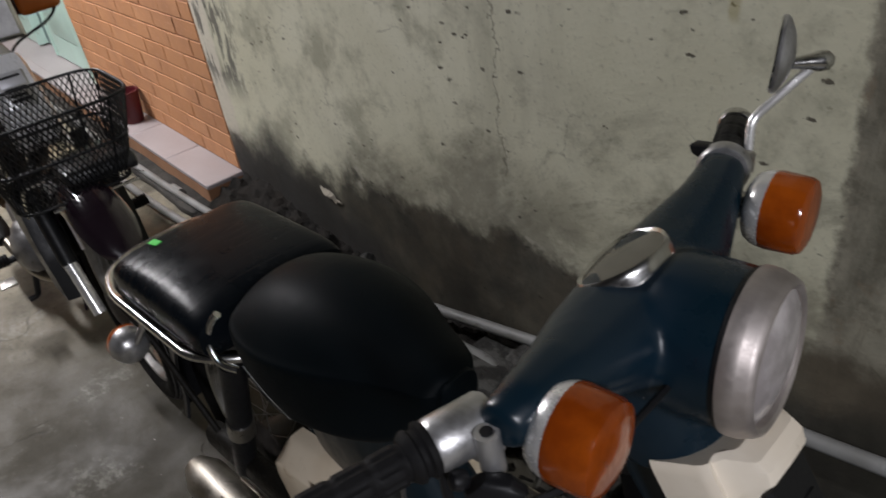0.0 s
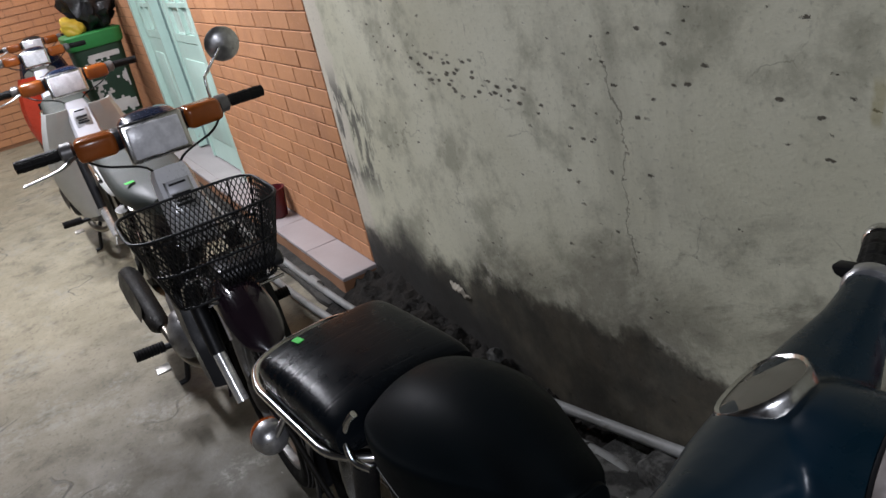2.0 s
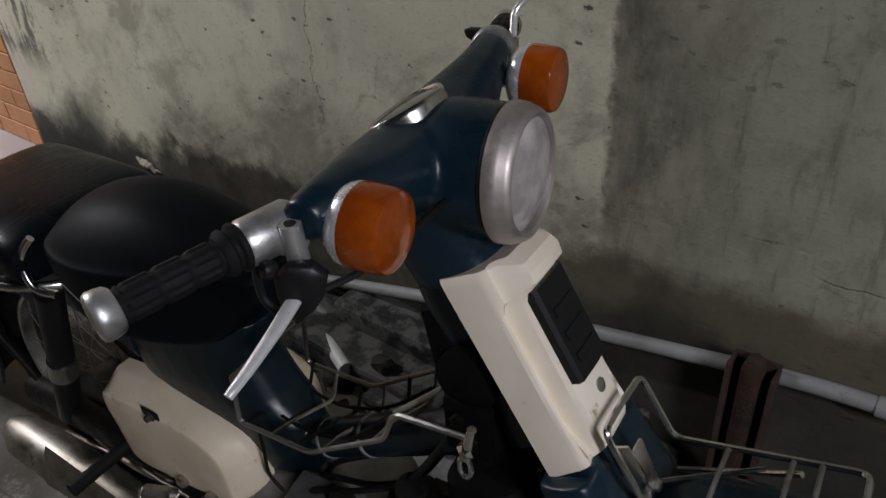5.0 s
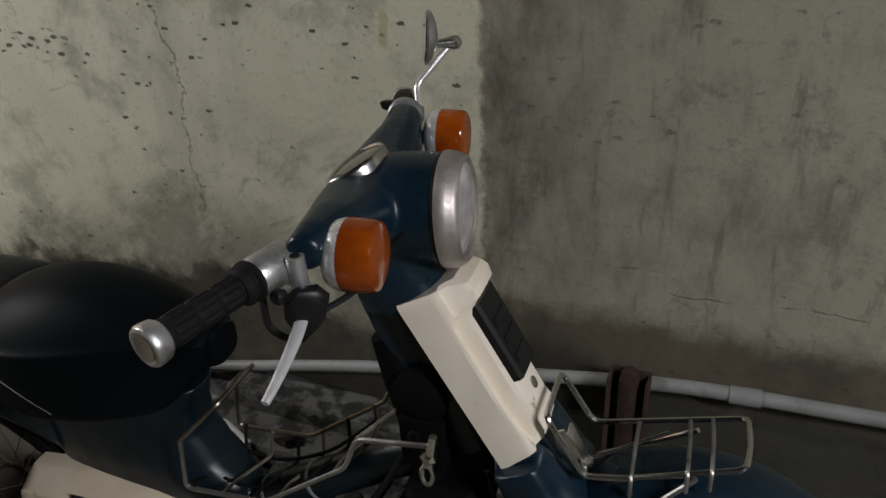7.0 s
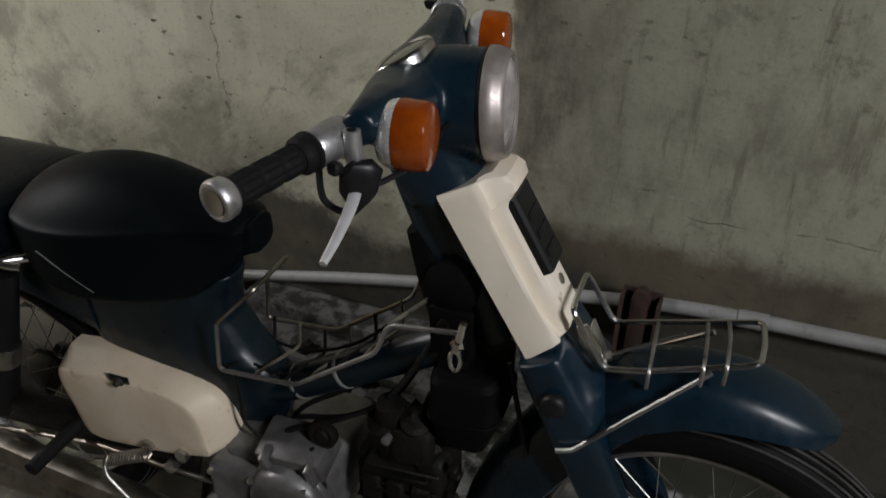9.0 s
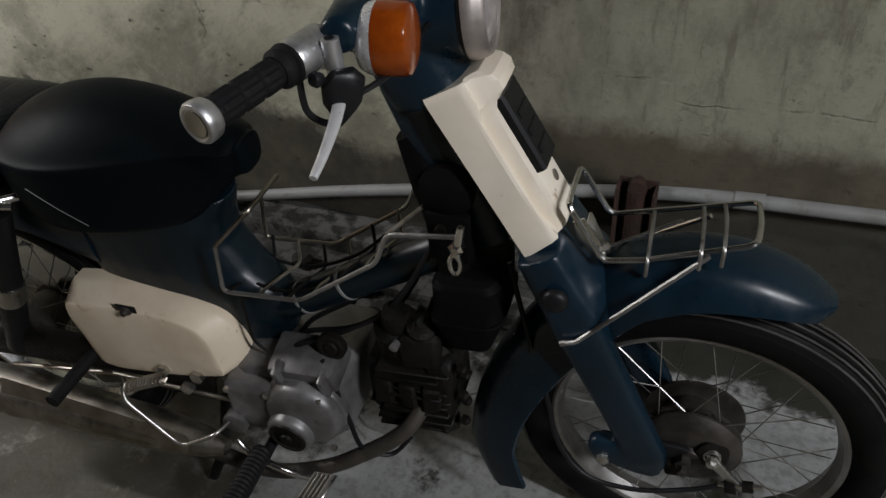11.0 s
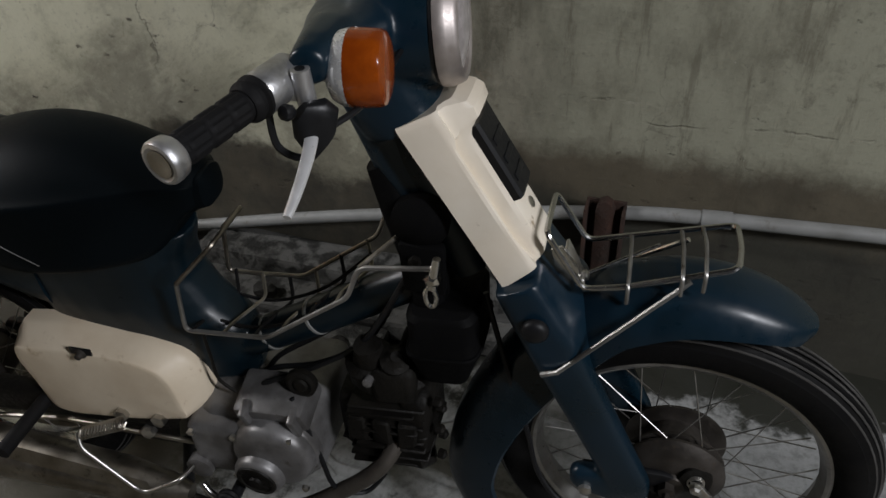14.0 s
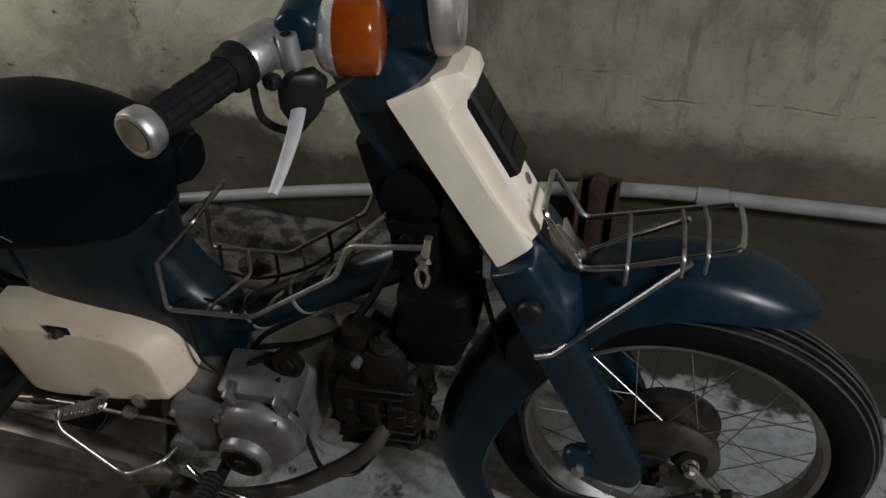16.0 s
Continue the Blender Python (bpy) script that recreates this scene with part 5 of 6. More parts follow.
# rear carrier and pad
rail = bent_path([(-0.965, -0.06, 0.672), (-0.995, -0.112, 0.683), (-1.04, -0.146, 0.690), (-1.30, -0.146, 0.692), (-1.37, -0.12, 0.692), (-1.40, -0.06, 0.692), (-1.40, 0.06, 0.692), (-1.37, 0.12, 0.688), (-1.30, 0.134, 0.680), (-1.04, 0.128, 0.668), (-0.995, 0.104, 0.660), (-0.965, 0.06, 0.656)], 0.03)
rear_carrier = part("rear_carrier", pipe(rail, 0.0075, 12), CHROME, hero, "chrome tube rear carrier")
rear_carrier.location = (-0.016, 0, -0.032)
for x in (-1.08, -1.18, -1.28):
    part("carrier_rung", pipe([(x, -0.145, 0.688), (x, 0.145, 0.688)], 0.005, 8), CHROME, rear_carrier)
for s in (-1, 1):
    part("carrier_leg", pipe(bent_path([(-1.30, s * 0.146, 0.69), (-1.27, s * 0.125, 0.60), (-1.17, s * 0.11, 0.42)], 0.03), 0.006, 10), GREASE, rear_carrier)
bm = bmesh.new()
rows = []
for i in range(33):
    u = -1 + 2 * i / 32
    end = (1 - abs(u) ** 7) ** (1 / 3.2) if abs(u) < 1 else 0.0
    row = []
    for k in range(64):
        t = 2 * math.pi * k / 64
        ct, st = math.cos(t), math.sin(t)
        y = 0.136 * math.copysign(abs(ct) ** 0.42, ct) * (0.84 + 0.16 * end)
        z = (0.045 if st > 0 else 0.036) * math.copysign(abs(st) ** 0.5, st) * (0.30 + 0.70 * end)
        if st > 0:
            z += 0.010 * (1 - u * u) * (1 - (y / 0.14) ** 2)
        x = 0.150 * u
        # pleats pressed into the near edge
        if -0.132 < x < 0.02 and y < -0.06:
            z -= 0.0035 * (0.5 + 0.5 * math.cos(2 * math.pi * x / 0.024)) * min(1, (-0.06 - y) / 0.03)
        row.append(Vector((x - 1.158, y - 0.004, z + 0.724)))
    rows.append(row)
skin(rows, bm)
pad = part("rear_pad", bm, PAD_VINYL, hero, "black vinyl padded passenger seat")
pad.location = (-0.004, 0, -0.040)
part("piping", pipe([Vector((-1.158 + 0.150 * math.copysign(abs(math.cos(t)) ** 0.35, math.cos(t)), -0.004 + 0.137 * math.copysign(abs(math.sin(t)) ** 0.35, math.sin(t)), 0.715)) for t in [2 * math.pi * k / 64 for k in range(65)]], 0.0025, 6), VINYL, pad)
part("sticker", box((-1.266, -0.062, 0.7735), (0.020, 0.014, 0.0012), 0, turn=Euler((0, 0, radians(12)))), GREEN_TAPE, pad, "small green paper sticker")
for s in (-1, 1):
    sig = part("rear_turn_signal", lathe([(0, 0.006), (0.006, 0.022), (0.016, 0.030), (0.034, 0.033), (0.036, 0.033)], (-1.262, s * 0.158, 0.572), (-1, s * 0.05, 0), 28), CLAMP, hero)
    part("lens", lathe([(0, 0.0325), (0.010, 0.032), (0.020, 0.026), (0.024, 0.012), (0.025, 0.001)], (-1.2985, s * 0.160, 0.572), (-1, s * 0.05, 0), 28), AMBER, sig)
    part("stalk", pipe([(-1.270, s * 0.158, 0.577), (-1.262, s * 0.125, 0.62)], 0.006, 8), STEEL, sig)
    shock = part("shock_absorber", pipe([(-1.04, s * 0.095, 0.62), (-1.16, s * 0.095, 0.30)], 0.021, 18), BLACK, hero)
    part("shock_collar", pipe([(-1.10, s * 0.095, 0.46), (-1.115, s * 0.095, 0.42)], 0.0235, 18), STEEL, shock)
    part("swingarm", pipe([(-0.86, s * 0.085, 0.30), (-1.22, s * 0.085, 0.272)], 0.016, 12), BLACK, hero)

# engine
engine = part("crankcase", box((-0.615, 0.0, 0.295), (0.19, 0.19, 0.135), 0.024, 3), ALLOY, hero, "dull cast alloy engine case")
part("gear_housing", box((-0.676, -0.080, 0.290), (0.098, 0.080, 0.112), 0.016, 3), ALLOY, engine)
part("case_shoulder", box((-0.668, -0.050, 0.352), (0.085, 0.075, 0.030), 0.010, 2, turn=Euler((radians(18), radians(-8), 0))), ALLOY, engine)
part("clutch_rim", lathe([(0, 0.072), (0.014, 0.072), (0.018, 0.069), (0.020, 0.066)], (-0.585, -0.088, 0.300), (0, -1, 0), 44), ALLOY, engine)
part("clutch_cover", lathe([(0, 0.066), (0.010, 0.065), (0.018, 0.061), (0.022, 0.056), (0.024, 0.048), (0.0245, 0.001)], (-0.583, -0.106, 0.304), (0, -1, 0), 44), ALLOY, engine, "domed alloy clutch cover")
part("filler_boss", lathe([(0, 0.042), (0.024, 0.040), (0.030, 0.037), (0.032, 0.033)], (-0.604, -0.112, 0.272), (-0.05, -1, -0.05), 32), ALLOY, engine)
part("cap_bolt", lathe([(0, 0.033), (0.003, 0.032), (0.004, 0.026), (0.002, 0.024), (0.002, 0.011), (0.007, 0.010), (0.007, 0.001)], (-0.6055, -0.144, 0.2705), (-0.05, -1, -0.05), 24), GREASE, engine)
part("top_cover", box((-0.582, -0.066, 0.374), (0.112, 0.075, 0.050), 0.008, 2, turn=Euler((radians(14), radians(-4), 0))), ALLOY, engine)
for x in (-0.606, -0.530):
    part("cover_rib", box((x - 0.01, -0.100, 0.372), (0.012, 0.030, 0.046), 0.004, 2, turn=Euler((radians(14), radians(-4), 0))), ALLOY, engine)
for x, z in ((-0.712, 0.332), (-0.715, 0.250), (-0.640, 0.336), (-0.548, 0.350), (-0.540, 0.236), (-0.655, 0.240)):
    part("case_bolt", lathe([(0, 0.006), (0.006, 0.006), (0.008, 0.003)], (x, -0.118, z), (0, -1, 0), 6), STEEL, engine)
part("kick_boss", lathe([(0, 0.022), (0.02, 0.022), (0.024, 0.014)], (-0.716, -0.108, 0.248), (0, -1, 0), 20), ALLOY, engine)
barrel = part("cylinder", rumple(box((-0.460, 0, 0.305), (0.14, 0.09, 0.115), 0.012), 40, 0.003), GREASE, engine, "oil-black finned engine cylinder")
barrel.location = (0.030, 0, 0.014)
for k in range(11):
    z = 0.243 + 0.0125 * k
    ln = 0.118 + 0.012 * math.sin(k * 1.9)
    part("fin", rumple(box((-0.450 + 0.006 * math.sin(k * 2.7), -0.002, z), (ln, 0.128 - 0.006 * (k % 3), 0.005), 0.002, 1, turn=Euler((0, radians(-4), 0))), 30, 0.0025, k), GREASE, barrel)
for x in (-0.495, -0.455, -0.415):
    part("fin_post", rumple(box((x, -0.058, 0.315), (0.030, 0.016, 0.052), 0.004, 1), 45, 0.004, x * 20), GREASE, barrel)
head = part("cylinder_head", rumple(box((-0.396, -0.004, 0.322), (0.050, 0.110, 0.130), 0.018, 3), 35, 0.006), GREASE, engine)
head.location = (0.022, 0, 0.020)
for k in range(5):
    part("head_stud", lathe([(0, 0.008), (0.010, 0.008), (0.013, 0.004)], (-0.363, -0.05 + 0.015 * (k % 2), 0.265 + 0.030 * k), (1, -0.2, 0), 6), GREASE, head)
part("valve_cap", lathe([(0, 0.028), (0.012, 0.028), (0.018, 0.02), (0.024, 0.012)], (-0.405, -0.035, 0.405), (0.2, -0.3, 1), 6), GREASE, head)
part("valve_cap", lathe([(0, 0.026), (0.012, 0.026), (0.018, 0.02), (0.02, 0.012)], (-0.395, -0.04, 0.245), (0.2, -0.3, -1), 6), GREASE, head)
carb = part("carburettor", rumple(lathe([(0, 0.022), (0.01, 0.032), (0.042, 0.032), (0.046, 0.036), (0.054, 0.036), (0.06, 0.024), (0.09, 0.02)], (-0.468, -0.03, 0.385), (0.1, -0.2, 1), 18), 30, 0.004), GREASE, hero)
carb.location = (0.028, 0, 0.028)
part("choke_disc", lathe([(0, 0.024), (0.010, 0.024), (0.013, 0.018), (0.011, 0.012), (0.014, 0.009), (0.014, 0.001)], (-0.565, -0.060, 0.391), (0, -1, 0.1), 24), GREASE, carb)
part("carburettor_cap", lathe([(0, 0.020), (0.004, 0.022), (0.016, 0.022), (0.020, 0.014), (0.03, 0.008)], (-0.425, -0.045, 0.44), (0.3, -0.4, 1), 20), GREASE, carb)
part("carburettor_body", rumple(box((-0.425, -0.045, 0.412), (0.062, 0.05, 0.062), 0.010, 2), 40, 0.006), GREASE, carb)
part("carburettor_screw", lathe([(0, 0.007), (0.012, 0.007), (0.014, 0.004)], (-0.455, -0.070, 0.43), (0, -1, 0.1), 10), ALLOY, carb)
part("float_bowl", box((-0.43, -0.03, 0.405), (0.05, 0.045, 0.045), 0.01), GREASE, carb)
part("intake", pipe(smooth_path([(-0.46, 0, 0.37), (-0.42, 0, 0.41), (-0.40, 0, 0.46), (-0.37, 0, 0.49)]), 0.020, 14), GREASE, carb)
air = part("air_cleaner", skin([ring((x, -0.005, z), (1, 0, 0.06), (0, 1, 0), a, b, 28, 5) for x, z, a, b in [(-0.338, 0.448, 0.028, 0.045), (-0.337, 0.452, 0.034, 0.052), (-0.336, 0.500, 0.049, 0.064), (-0.336, 0.508, 0.051, 0.066), (-0.336, 0.514, 0.051, 0.066), (-0.336, 0.518, 0.049, 0.064), (-0.336, 0.572, 0.049, 0.064), (-0.336, 0.580, 0.042, 0.058)]]), PITCH, hero, "black plastic air cleaner box")
air.location = (0.013, 0, 0.003)
part("air_lid", skin([ring((-0.336, -0.005, z), (1, 0, 0.06), (0, 1, 0), a, b, 28, 5) for z, a, b in [(0.5085, 0.052, 0.0675), (0.5105, 0.0535, 0.069), (0.5135, 0.0535, 0.069), (0.5155, 0.052, 0.0675)]]), PITCH, air)
part("horn_shroud", skin([ring((x, 0, z), (0.886, 0, 0.463), (0, 1, 0), a, b, 20, 2.4) for x, z, a, b in [(-0.395, 0.78, 0.022, 0.028), (-0.378, 0.72, 0.026, 0.034), (-0.352, 0.66, 0.036, 0.040), (-0.345, 0.60, 0.030, 0.044), (-0.350, 0.545, 0.034, 0.044)]]), PITCH, frame_body)
part("horn", lathe([(0, 0.012), (0.004, 0.030), (0.014, 0.036), (0.030, 0.036), (0.036, 0.026), (0.044, 0.012)], (-0.347, -0.012, 0.716), (0.1, -1, 0), 28), PITCH, frame_body, "black round horn")
part("horn_bracket", rumple(box((-0.345, -0.040, 0.648), (0.060, 0.020, 0.075), 0.006, 2), 30, 0.006), PITCH, frame_body)
part("bracket_bolt", lathe([(0, 0.008), (0.008, 0.008), (0.010, 0.004)], (-0.350, -0.052, 0.668), (0, -1, 0), 6), GREASE, frame_body)
exhaust = part("exhaust_pipe", pipe(smooth_path([(-0.405, -0.05, 0.30), (-0.42, -0.075, 0.275), (-0.45, -0.09, 0.245), (-0.50, -0.10, 0.205), (-0.565, -0.11, 0.16), (-0.65, -0.125, 0.135), (-0.72, -0.135, 0.15), (-0.80, -0.138, 0.185)]), 0.0135, 14), surface("burnt_pipe", (0.10, 0.088, 0.074), (0.035, 0.03, 0.026), rough=0.55, metal=0.5, big=14, dirt=0.4), hero)
part("muffler", lathe([(0, 0.014), (0.04, 0.026), (0.12, 0.036), (0.40, 0.044), (0.54, 0.042), (0.58, 0.026), (0.58, 0.010)], (-0.74, -0.138, 0.190), (-1, 0.0, 0.055), 28), GRIMY, exhaust, "scratched dull chrome muffler")
part("heat_shield", skin([ring((-0.80 - 0.36 * f, -0.166 - 0.004 * f, 0.215 + 0.024 * f), (1, 0, -0.055), (0, 0.35, 0.94), 0.008, 0.020 + 0.020 * f, 14, 2.6) for f in (0, 0.02, 0.3, 0.6, 0.97, 1)]), GRIMY, exhaust)
part("foot_bar", pipe([(-0.655, -0.25, 0.214), (-0.655, 0.25, 0.214)], 0.010, 12), BLACK, hero)
for s in (-1, 1):
    bm = lathe([(k * 0.004, 0.0175 if k % 2 else 0.0150) for k in range(28)], (-0.662, s * 0.145, 0.218), (0, s, 0.05), 18)
    part("foot_peg", bm, RUBBER, hero, "ribbed black rubber foot peg")
    part("passenger_peg", pipe([(-0.985, s * 0.10, 0.325), (-0.985, s * 0.21, 0.325)], 0.012, 14), RUBBER, hero)
pedal = part("brake_pedal", box((-0.530, -0.205, 0.250), (0.045, 0.055, 0.006), 0.002, 1, turn=Euler((0, radians(-18), radians(-8)))), STEEL, hero, "ribbed steel brake pedal")
for k in range(5):
    part("pedal_rib", box((-0.546 + 0.008 * k, -0.205 - 0.001 * k, 0.251 + 0.0026 * k), (0.002, 0.048, 0.006), 0, turn=Euler((0, radians(-18), radians(-8)))), STEEL, pedal)
part("pedal_arm", pipe(smooth_path([(-0.545, -0.185, 0.243), (-0.60, -0.165, 0.205), (-0.68, -0.15, 0.205), (-0.71, -0.14, 0.225)]), 0.006, 10), CHROME, pedal)
part("kick_lever", pipe(bent_path([(-0.720, -0.135, 0.262), (-0.725, -0.168, 0.268), (-0.80, -0.172, 0.218), (-0.885, -0.165, 0.305), (-0.895, -0.15, 0.32)], 0.02), 0.0036, 10), STEEL, hero, "thin steel rod lever")
coil = [(-0.885 + 0.085 * k / 90, -0.150 + 0.010 * math.cos(k * 0.9), 0.322 + 0.045 * k / 90 + 0.010 * math.sin(k * 0.9)) for k in range(91)]
part("return_spring", pipe(coil, 0.0020, 6), GRIMY, hero)
part("chain_case", skin([ring((x, -0.088, z), (0, 1, 0), (0, 0, 1), 0.020, h, 20, 2.6) for x, z, h in [(-0.76, 0.318, 0.018), (-0.85, 0.316, 0.024), (-1.0, 0.312, 0.030), (-1.2, 0.305, 0.040), (-1.28, 0.30, 0.030)]]), GREASE, hero)
part("brake_rod", pipe([(-0.72, -0.11, 0.29), (-0.95, -0.115, 0.30), (-1.2, -0.10, 0.24)], 0.004, 8), GRIMY, hero)
for x, z in ((-0.80, 0.30), (-0.835, 0.335), (-0.77, 0.335)):
    part("bracket_nut", lathe([(0, 0.012), (0.012, 0.012), (0.016, 0.006)], (x, -0.105, z), (0, -1, 0), 6), STEEL, hero)
part("bracket_plate", plate([(-0.88, 0.27), (-0.76, 0.27), (-0.74, 0.35), (-0.86, 0.365)], -0.105, -0.095, 0.003), GREASE, hero)
for s in (-1, 1):
    part("stand_leg", pipe(bent_path([(-0.78, s * 0.06, 0.22), (-0.80, s * 0.085, 0.10), (-0.84, s * 0.10, 0.012)], 0.02), 0.010, 10), BLACK, hero)
part("clutch_cable", pipe(smooth_path([(-0.55, -0.08, 0.40), (-0.515, -0.10, 0.30), (-0.50, -0.10, 0.22), (-0.46, -0.08, 0.19), (-0.43, -0.06, 0.22)]), 0.004, 8), BLACK, hero)
for y, dz in ((-0.03, 0.0), (0.0, -0.02), (0.03, 0.015)):
    part("wiring", pipe(smooth_path([(-0.37, y, 0.62), (-0.44, y - 0.01, 0.50 + dz), (-0.52, y - 0.02, 0.44 + dz), (-0.60, y - 0.03, 0.40), (-0.63, y - 0.03, 0.36)]), 0.0045, 8), BLACK, hero)
part("drain_hose", pipe(smooth_path([(-0.675, -0.066, 0.50), (-0.672, -0.070, 0.45), (-0.668, -0.074, 0.41), (-0.645, -0.074, 0.385)]), 0.0026, 8), GREASE, hero)

# wire basket hung in the step-through
near = [(-0.316, 0.684), (-0.413, 0.671), (-0.434, 0.619), (-0.563, 0.524), (-0.688, 0.516), (-0.677, 0.604), (-0.609, 0.665)]
basket_near = bent_path([(x, -0.082, z) for x, z in near[:6]], 0.012)
leg_rack = part("inner_carrier", pipe(basket_near, 0.0034, 8), RIM, hero, "wire carrier hung in the step-through")
part("carrier_wire", pipe(bent_path([(x - 0.006, 0.062, z - 0.012) for x, z in near[1:6]], 0.012), 0.0034, 8), GRIMY, leg_rack)
part("carrier_wire", pipe(bent_path([(-0.677, -0.082, 0.604), (-0.622, -0.06, 0.660), (-0.628, 0.04, 0.652), (-0.683, 0.062, 0.592)], 0.012), 0.0034, 8), GRIMY, leg_rack)
part("carrier_wire", pipe(bent_path([(-0.413, -0.082, 0.671), (-0.372, -0.03, 0.690), (-0.374, 0.04, 0.686), (-0.419, 0.062, 0.659)], 0.012), 0.0030, 8), GRIMY, leg_rack)
for k in range(6):
    f = k / 5
    x, z = -0.450 - 0.225 * f, (0.608 - 0.090 * min(1, f * 1.9)) if f < 0.55 else 0.520
    part("cross_wire", pipe(bent_path([(x, -0.082, z), (x - 0.015, -0.03, z - 0.03), (x + 0.01, 0.03, z - 0.03), (x - 0.006, 0.062, z - 0.010)], 0.01), 0.0028, 6), RUBBER if k % 2 else GRIMY, leg_rack)
for y in (-0.03, 0.03):
    part("cross_wire", pipe(smooth_path([(-0.44, y, 0.60), (-0.52, y, 0.525), (-0.61, y, 0.485), (-0.69, y, 0.495)]), 0.0028, 6), RUBBER, leg_rack)
hook = part("wire_clamp", pipe([(-0.314, -0.083, 0.700), (-0.322, -0.084, 0.657)], [0.005, 0.0075], 12), CHROME, leg_rack)
part("clamp_screw", lathe([(0, 0.010), (0.012, 0.010), (0.016, 0.005)], (-0.321, -0.076, 0.668), (0, -1, 0), 6), CHROME, hook)
part("clamp_ring", pipe([(-0.324 + 0.007 * math.cos(t), -0.084, 0.640 + 0.015 * math.sin(t)) for t in [2 * math.pi * k / 16 for k in range(17)]], 0.0032, 8), CHROME, hook)

# ---- the other mopeds in the row ----


def parked(m, label, paint, shield=None, cowl=None, panel=None, lamp=True, spokes=18, bare=False):
    b = thing("moped", m, label, "moped", "mopeds in a row")
    wheel(b, "front_wheel", (0, 0, 0.272), spoke_count=spokes)
    wheel(b, "rear_wheel", (-1.19, 0, 0.272), spoke_count=spokes)
    fender(b, (0, 0, 0.272), (46, 205), 0.352, 0.064, 0.07, True, paint)
    for s in (-1, 1):
        part("fork_leg", pipe([(-0.215, s * 0.082, 0.66), (-0.078, s * 0.082, 0.395)], 0.021, 14), BLACK, b)
        part("fork_tube", pipe([(-0.085, s * 0.082, 0.404), (-0.005, s * 0.076, 0.272)], 0.017, 14), LIT_CHROME, b)
    bm = bmesh.new()
    skin([ring((x, 0, z), (0, 1, 0), (0, 0, 1), a, h, 28, 3.5) for x, z, a, h in [(-0.325, 0.948, 0.082, 0.055), (-0.345, 0.952, 0.085, 0.060), (-0.38, 0.956, 0.082, 0.060), (-0.42, 0.955, 0.07, 0.05), (-0.45, 0.95, 0.04, 0.03)]], bm)
    head = part("headset", bm, cowl or BLACK, b)
    fr = part("headlight_frame", box((-0.318, 0, 0.945), (0.020, 0.168, 0.110), 0.009, 3, turn=Euler((0, radians(-8), 0))), CHROME, head)
    bowl = lathe([(0, 0.006), (0.003, 0.03), (0.009, 0.055), (0.014, 0.072)], (-0.3210, 0, 0.945), (1, 0, 0.1), 32)
    for v in bowl.verts:
        v.co.z = 0.945 + (v.co.z - 0.945) * 0.62
    part("reflector", bowl, REFLECTOR, fr)
    part("bulb", lathe([(0, 0.006), (0.008, 0.009), (0.013, 0.004)], (-0.318, 0, 0.945), (1, 0, 0), 14), SILVER, fr)
    part("headlight_glass", box((-0.3050, 0, 0.946), (0.012, 0.142, 0.086), 0.006, 2, turn=Euler((0, radians(-8), 0))), LIT_LENS, fr)
    for s in (-1, 1):
        part("handlebar", pipe(smooth_path([(-0.40, s * 0.04, 0.955), (-0.40, s * 0.18, 0.96), (-0.43, s * 0.34, 0.958)]), 0.011, 12), BLACK, head)
        sg = part("turn_signal", box((-0.375, s * 0.145, 0.958), (0.075, 0.105, 0.062), 0.016, 3, turn=Euler((0, 0, radians(s * 6)))), BROWN_AMBER, head, "smoked amber block turn signal")
        part("signal_root", box((-0.385, s * 0.092, 0.958), (0.07, 0.035, 0.055), 0.012, 2), BLACK, sg)
        part("switch_clamp", lathe([(0, 0.018), (0.004, 0.026), (0.03, 0.026), (0.036, 0.018)], (-0.402, s * 0.198, 0.960), (-0.15, s, 0), 20), ALLOY, head)
        ribbed_grip(head, (-0.410, s * 0.235, 0.960), (-0.428, s * 0.345, 0.957), 0.016)
        if s < 0:
            lever_shape(head, [(-0.385, s * 0.205, 0.948), (-0.365, s * 0.25, 0.93), (-0.372, s * 0.345, 0.915)], [0.008, 0.007, 0.006], 0.004, STEEL, "brake_lever")
        part("lever_cable", pipe(smooth_path([(-0.38, s * 0.20, 0.945), (-0.33, s * 0.15, 0.91), (-0.33, s * 0.05, 0.87), (-0.36, s * 0.02, 0.80)]), 0.0035, 7), BLACK, head)
    # steering column cover
    rows = [[column(sv, f, l * w) for f, l in ((0, -0.05), (0.035, -0.062), (0.06, -0.05), (0.066, 0.0), (0.06, 0.05), (0.035, 0.062), (0, 0.05))] for sv, w in ((-0.02, 0.95), (0.0, 1.0), (0.10, 0.98), (0.21, 0.90), (0.235, 0.80))]
    cov = part("column_cover", skin(rows), panel or SILVER, b, "plastic steering column cover with a metal emblem plate")
    part("emblem_plate", box(column(0.135, 0.0645, 0), (0.005, 0.070, 0.090), 0.002, turn=Euler((0, radians(-27.6), 0))), CLAMP, cov)
    part("emblem_inset", box(column(0.165, 0.0665, 0), (0.005, 0.060, 0.036), 0.001, turn=Euler((0, radians(-27.6), 0))), SILVER, cov)
    for q, w, h in ((0.172, 0.046, 0.006), (0.136, 0.050, 0.008), (0.118, 0.040, 0.006), (0.104, 0.050, 0.008)):
        part("emblem_bar", box(column(q, 0.0690, 0), (0.003, w, h), 0, turn=Euler((0, radians(-27.6), 0))), BLACK, cov)
    # spine, body and seat
    bm = bmesh.new()
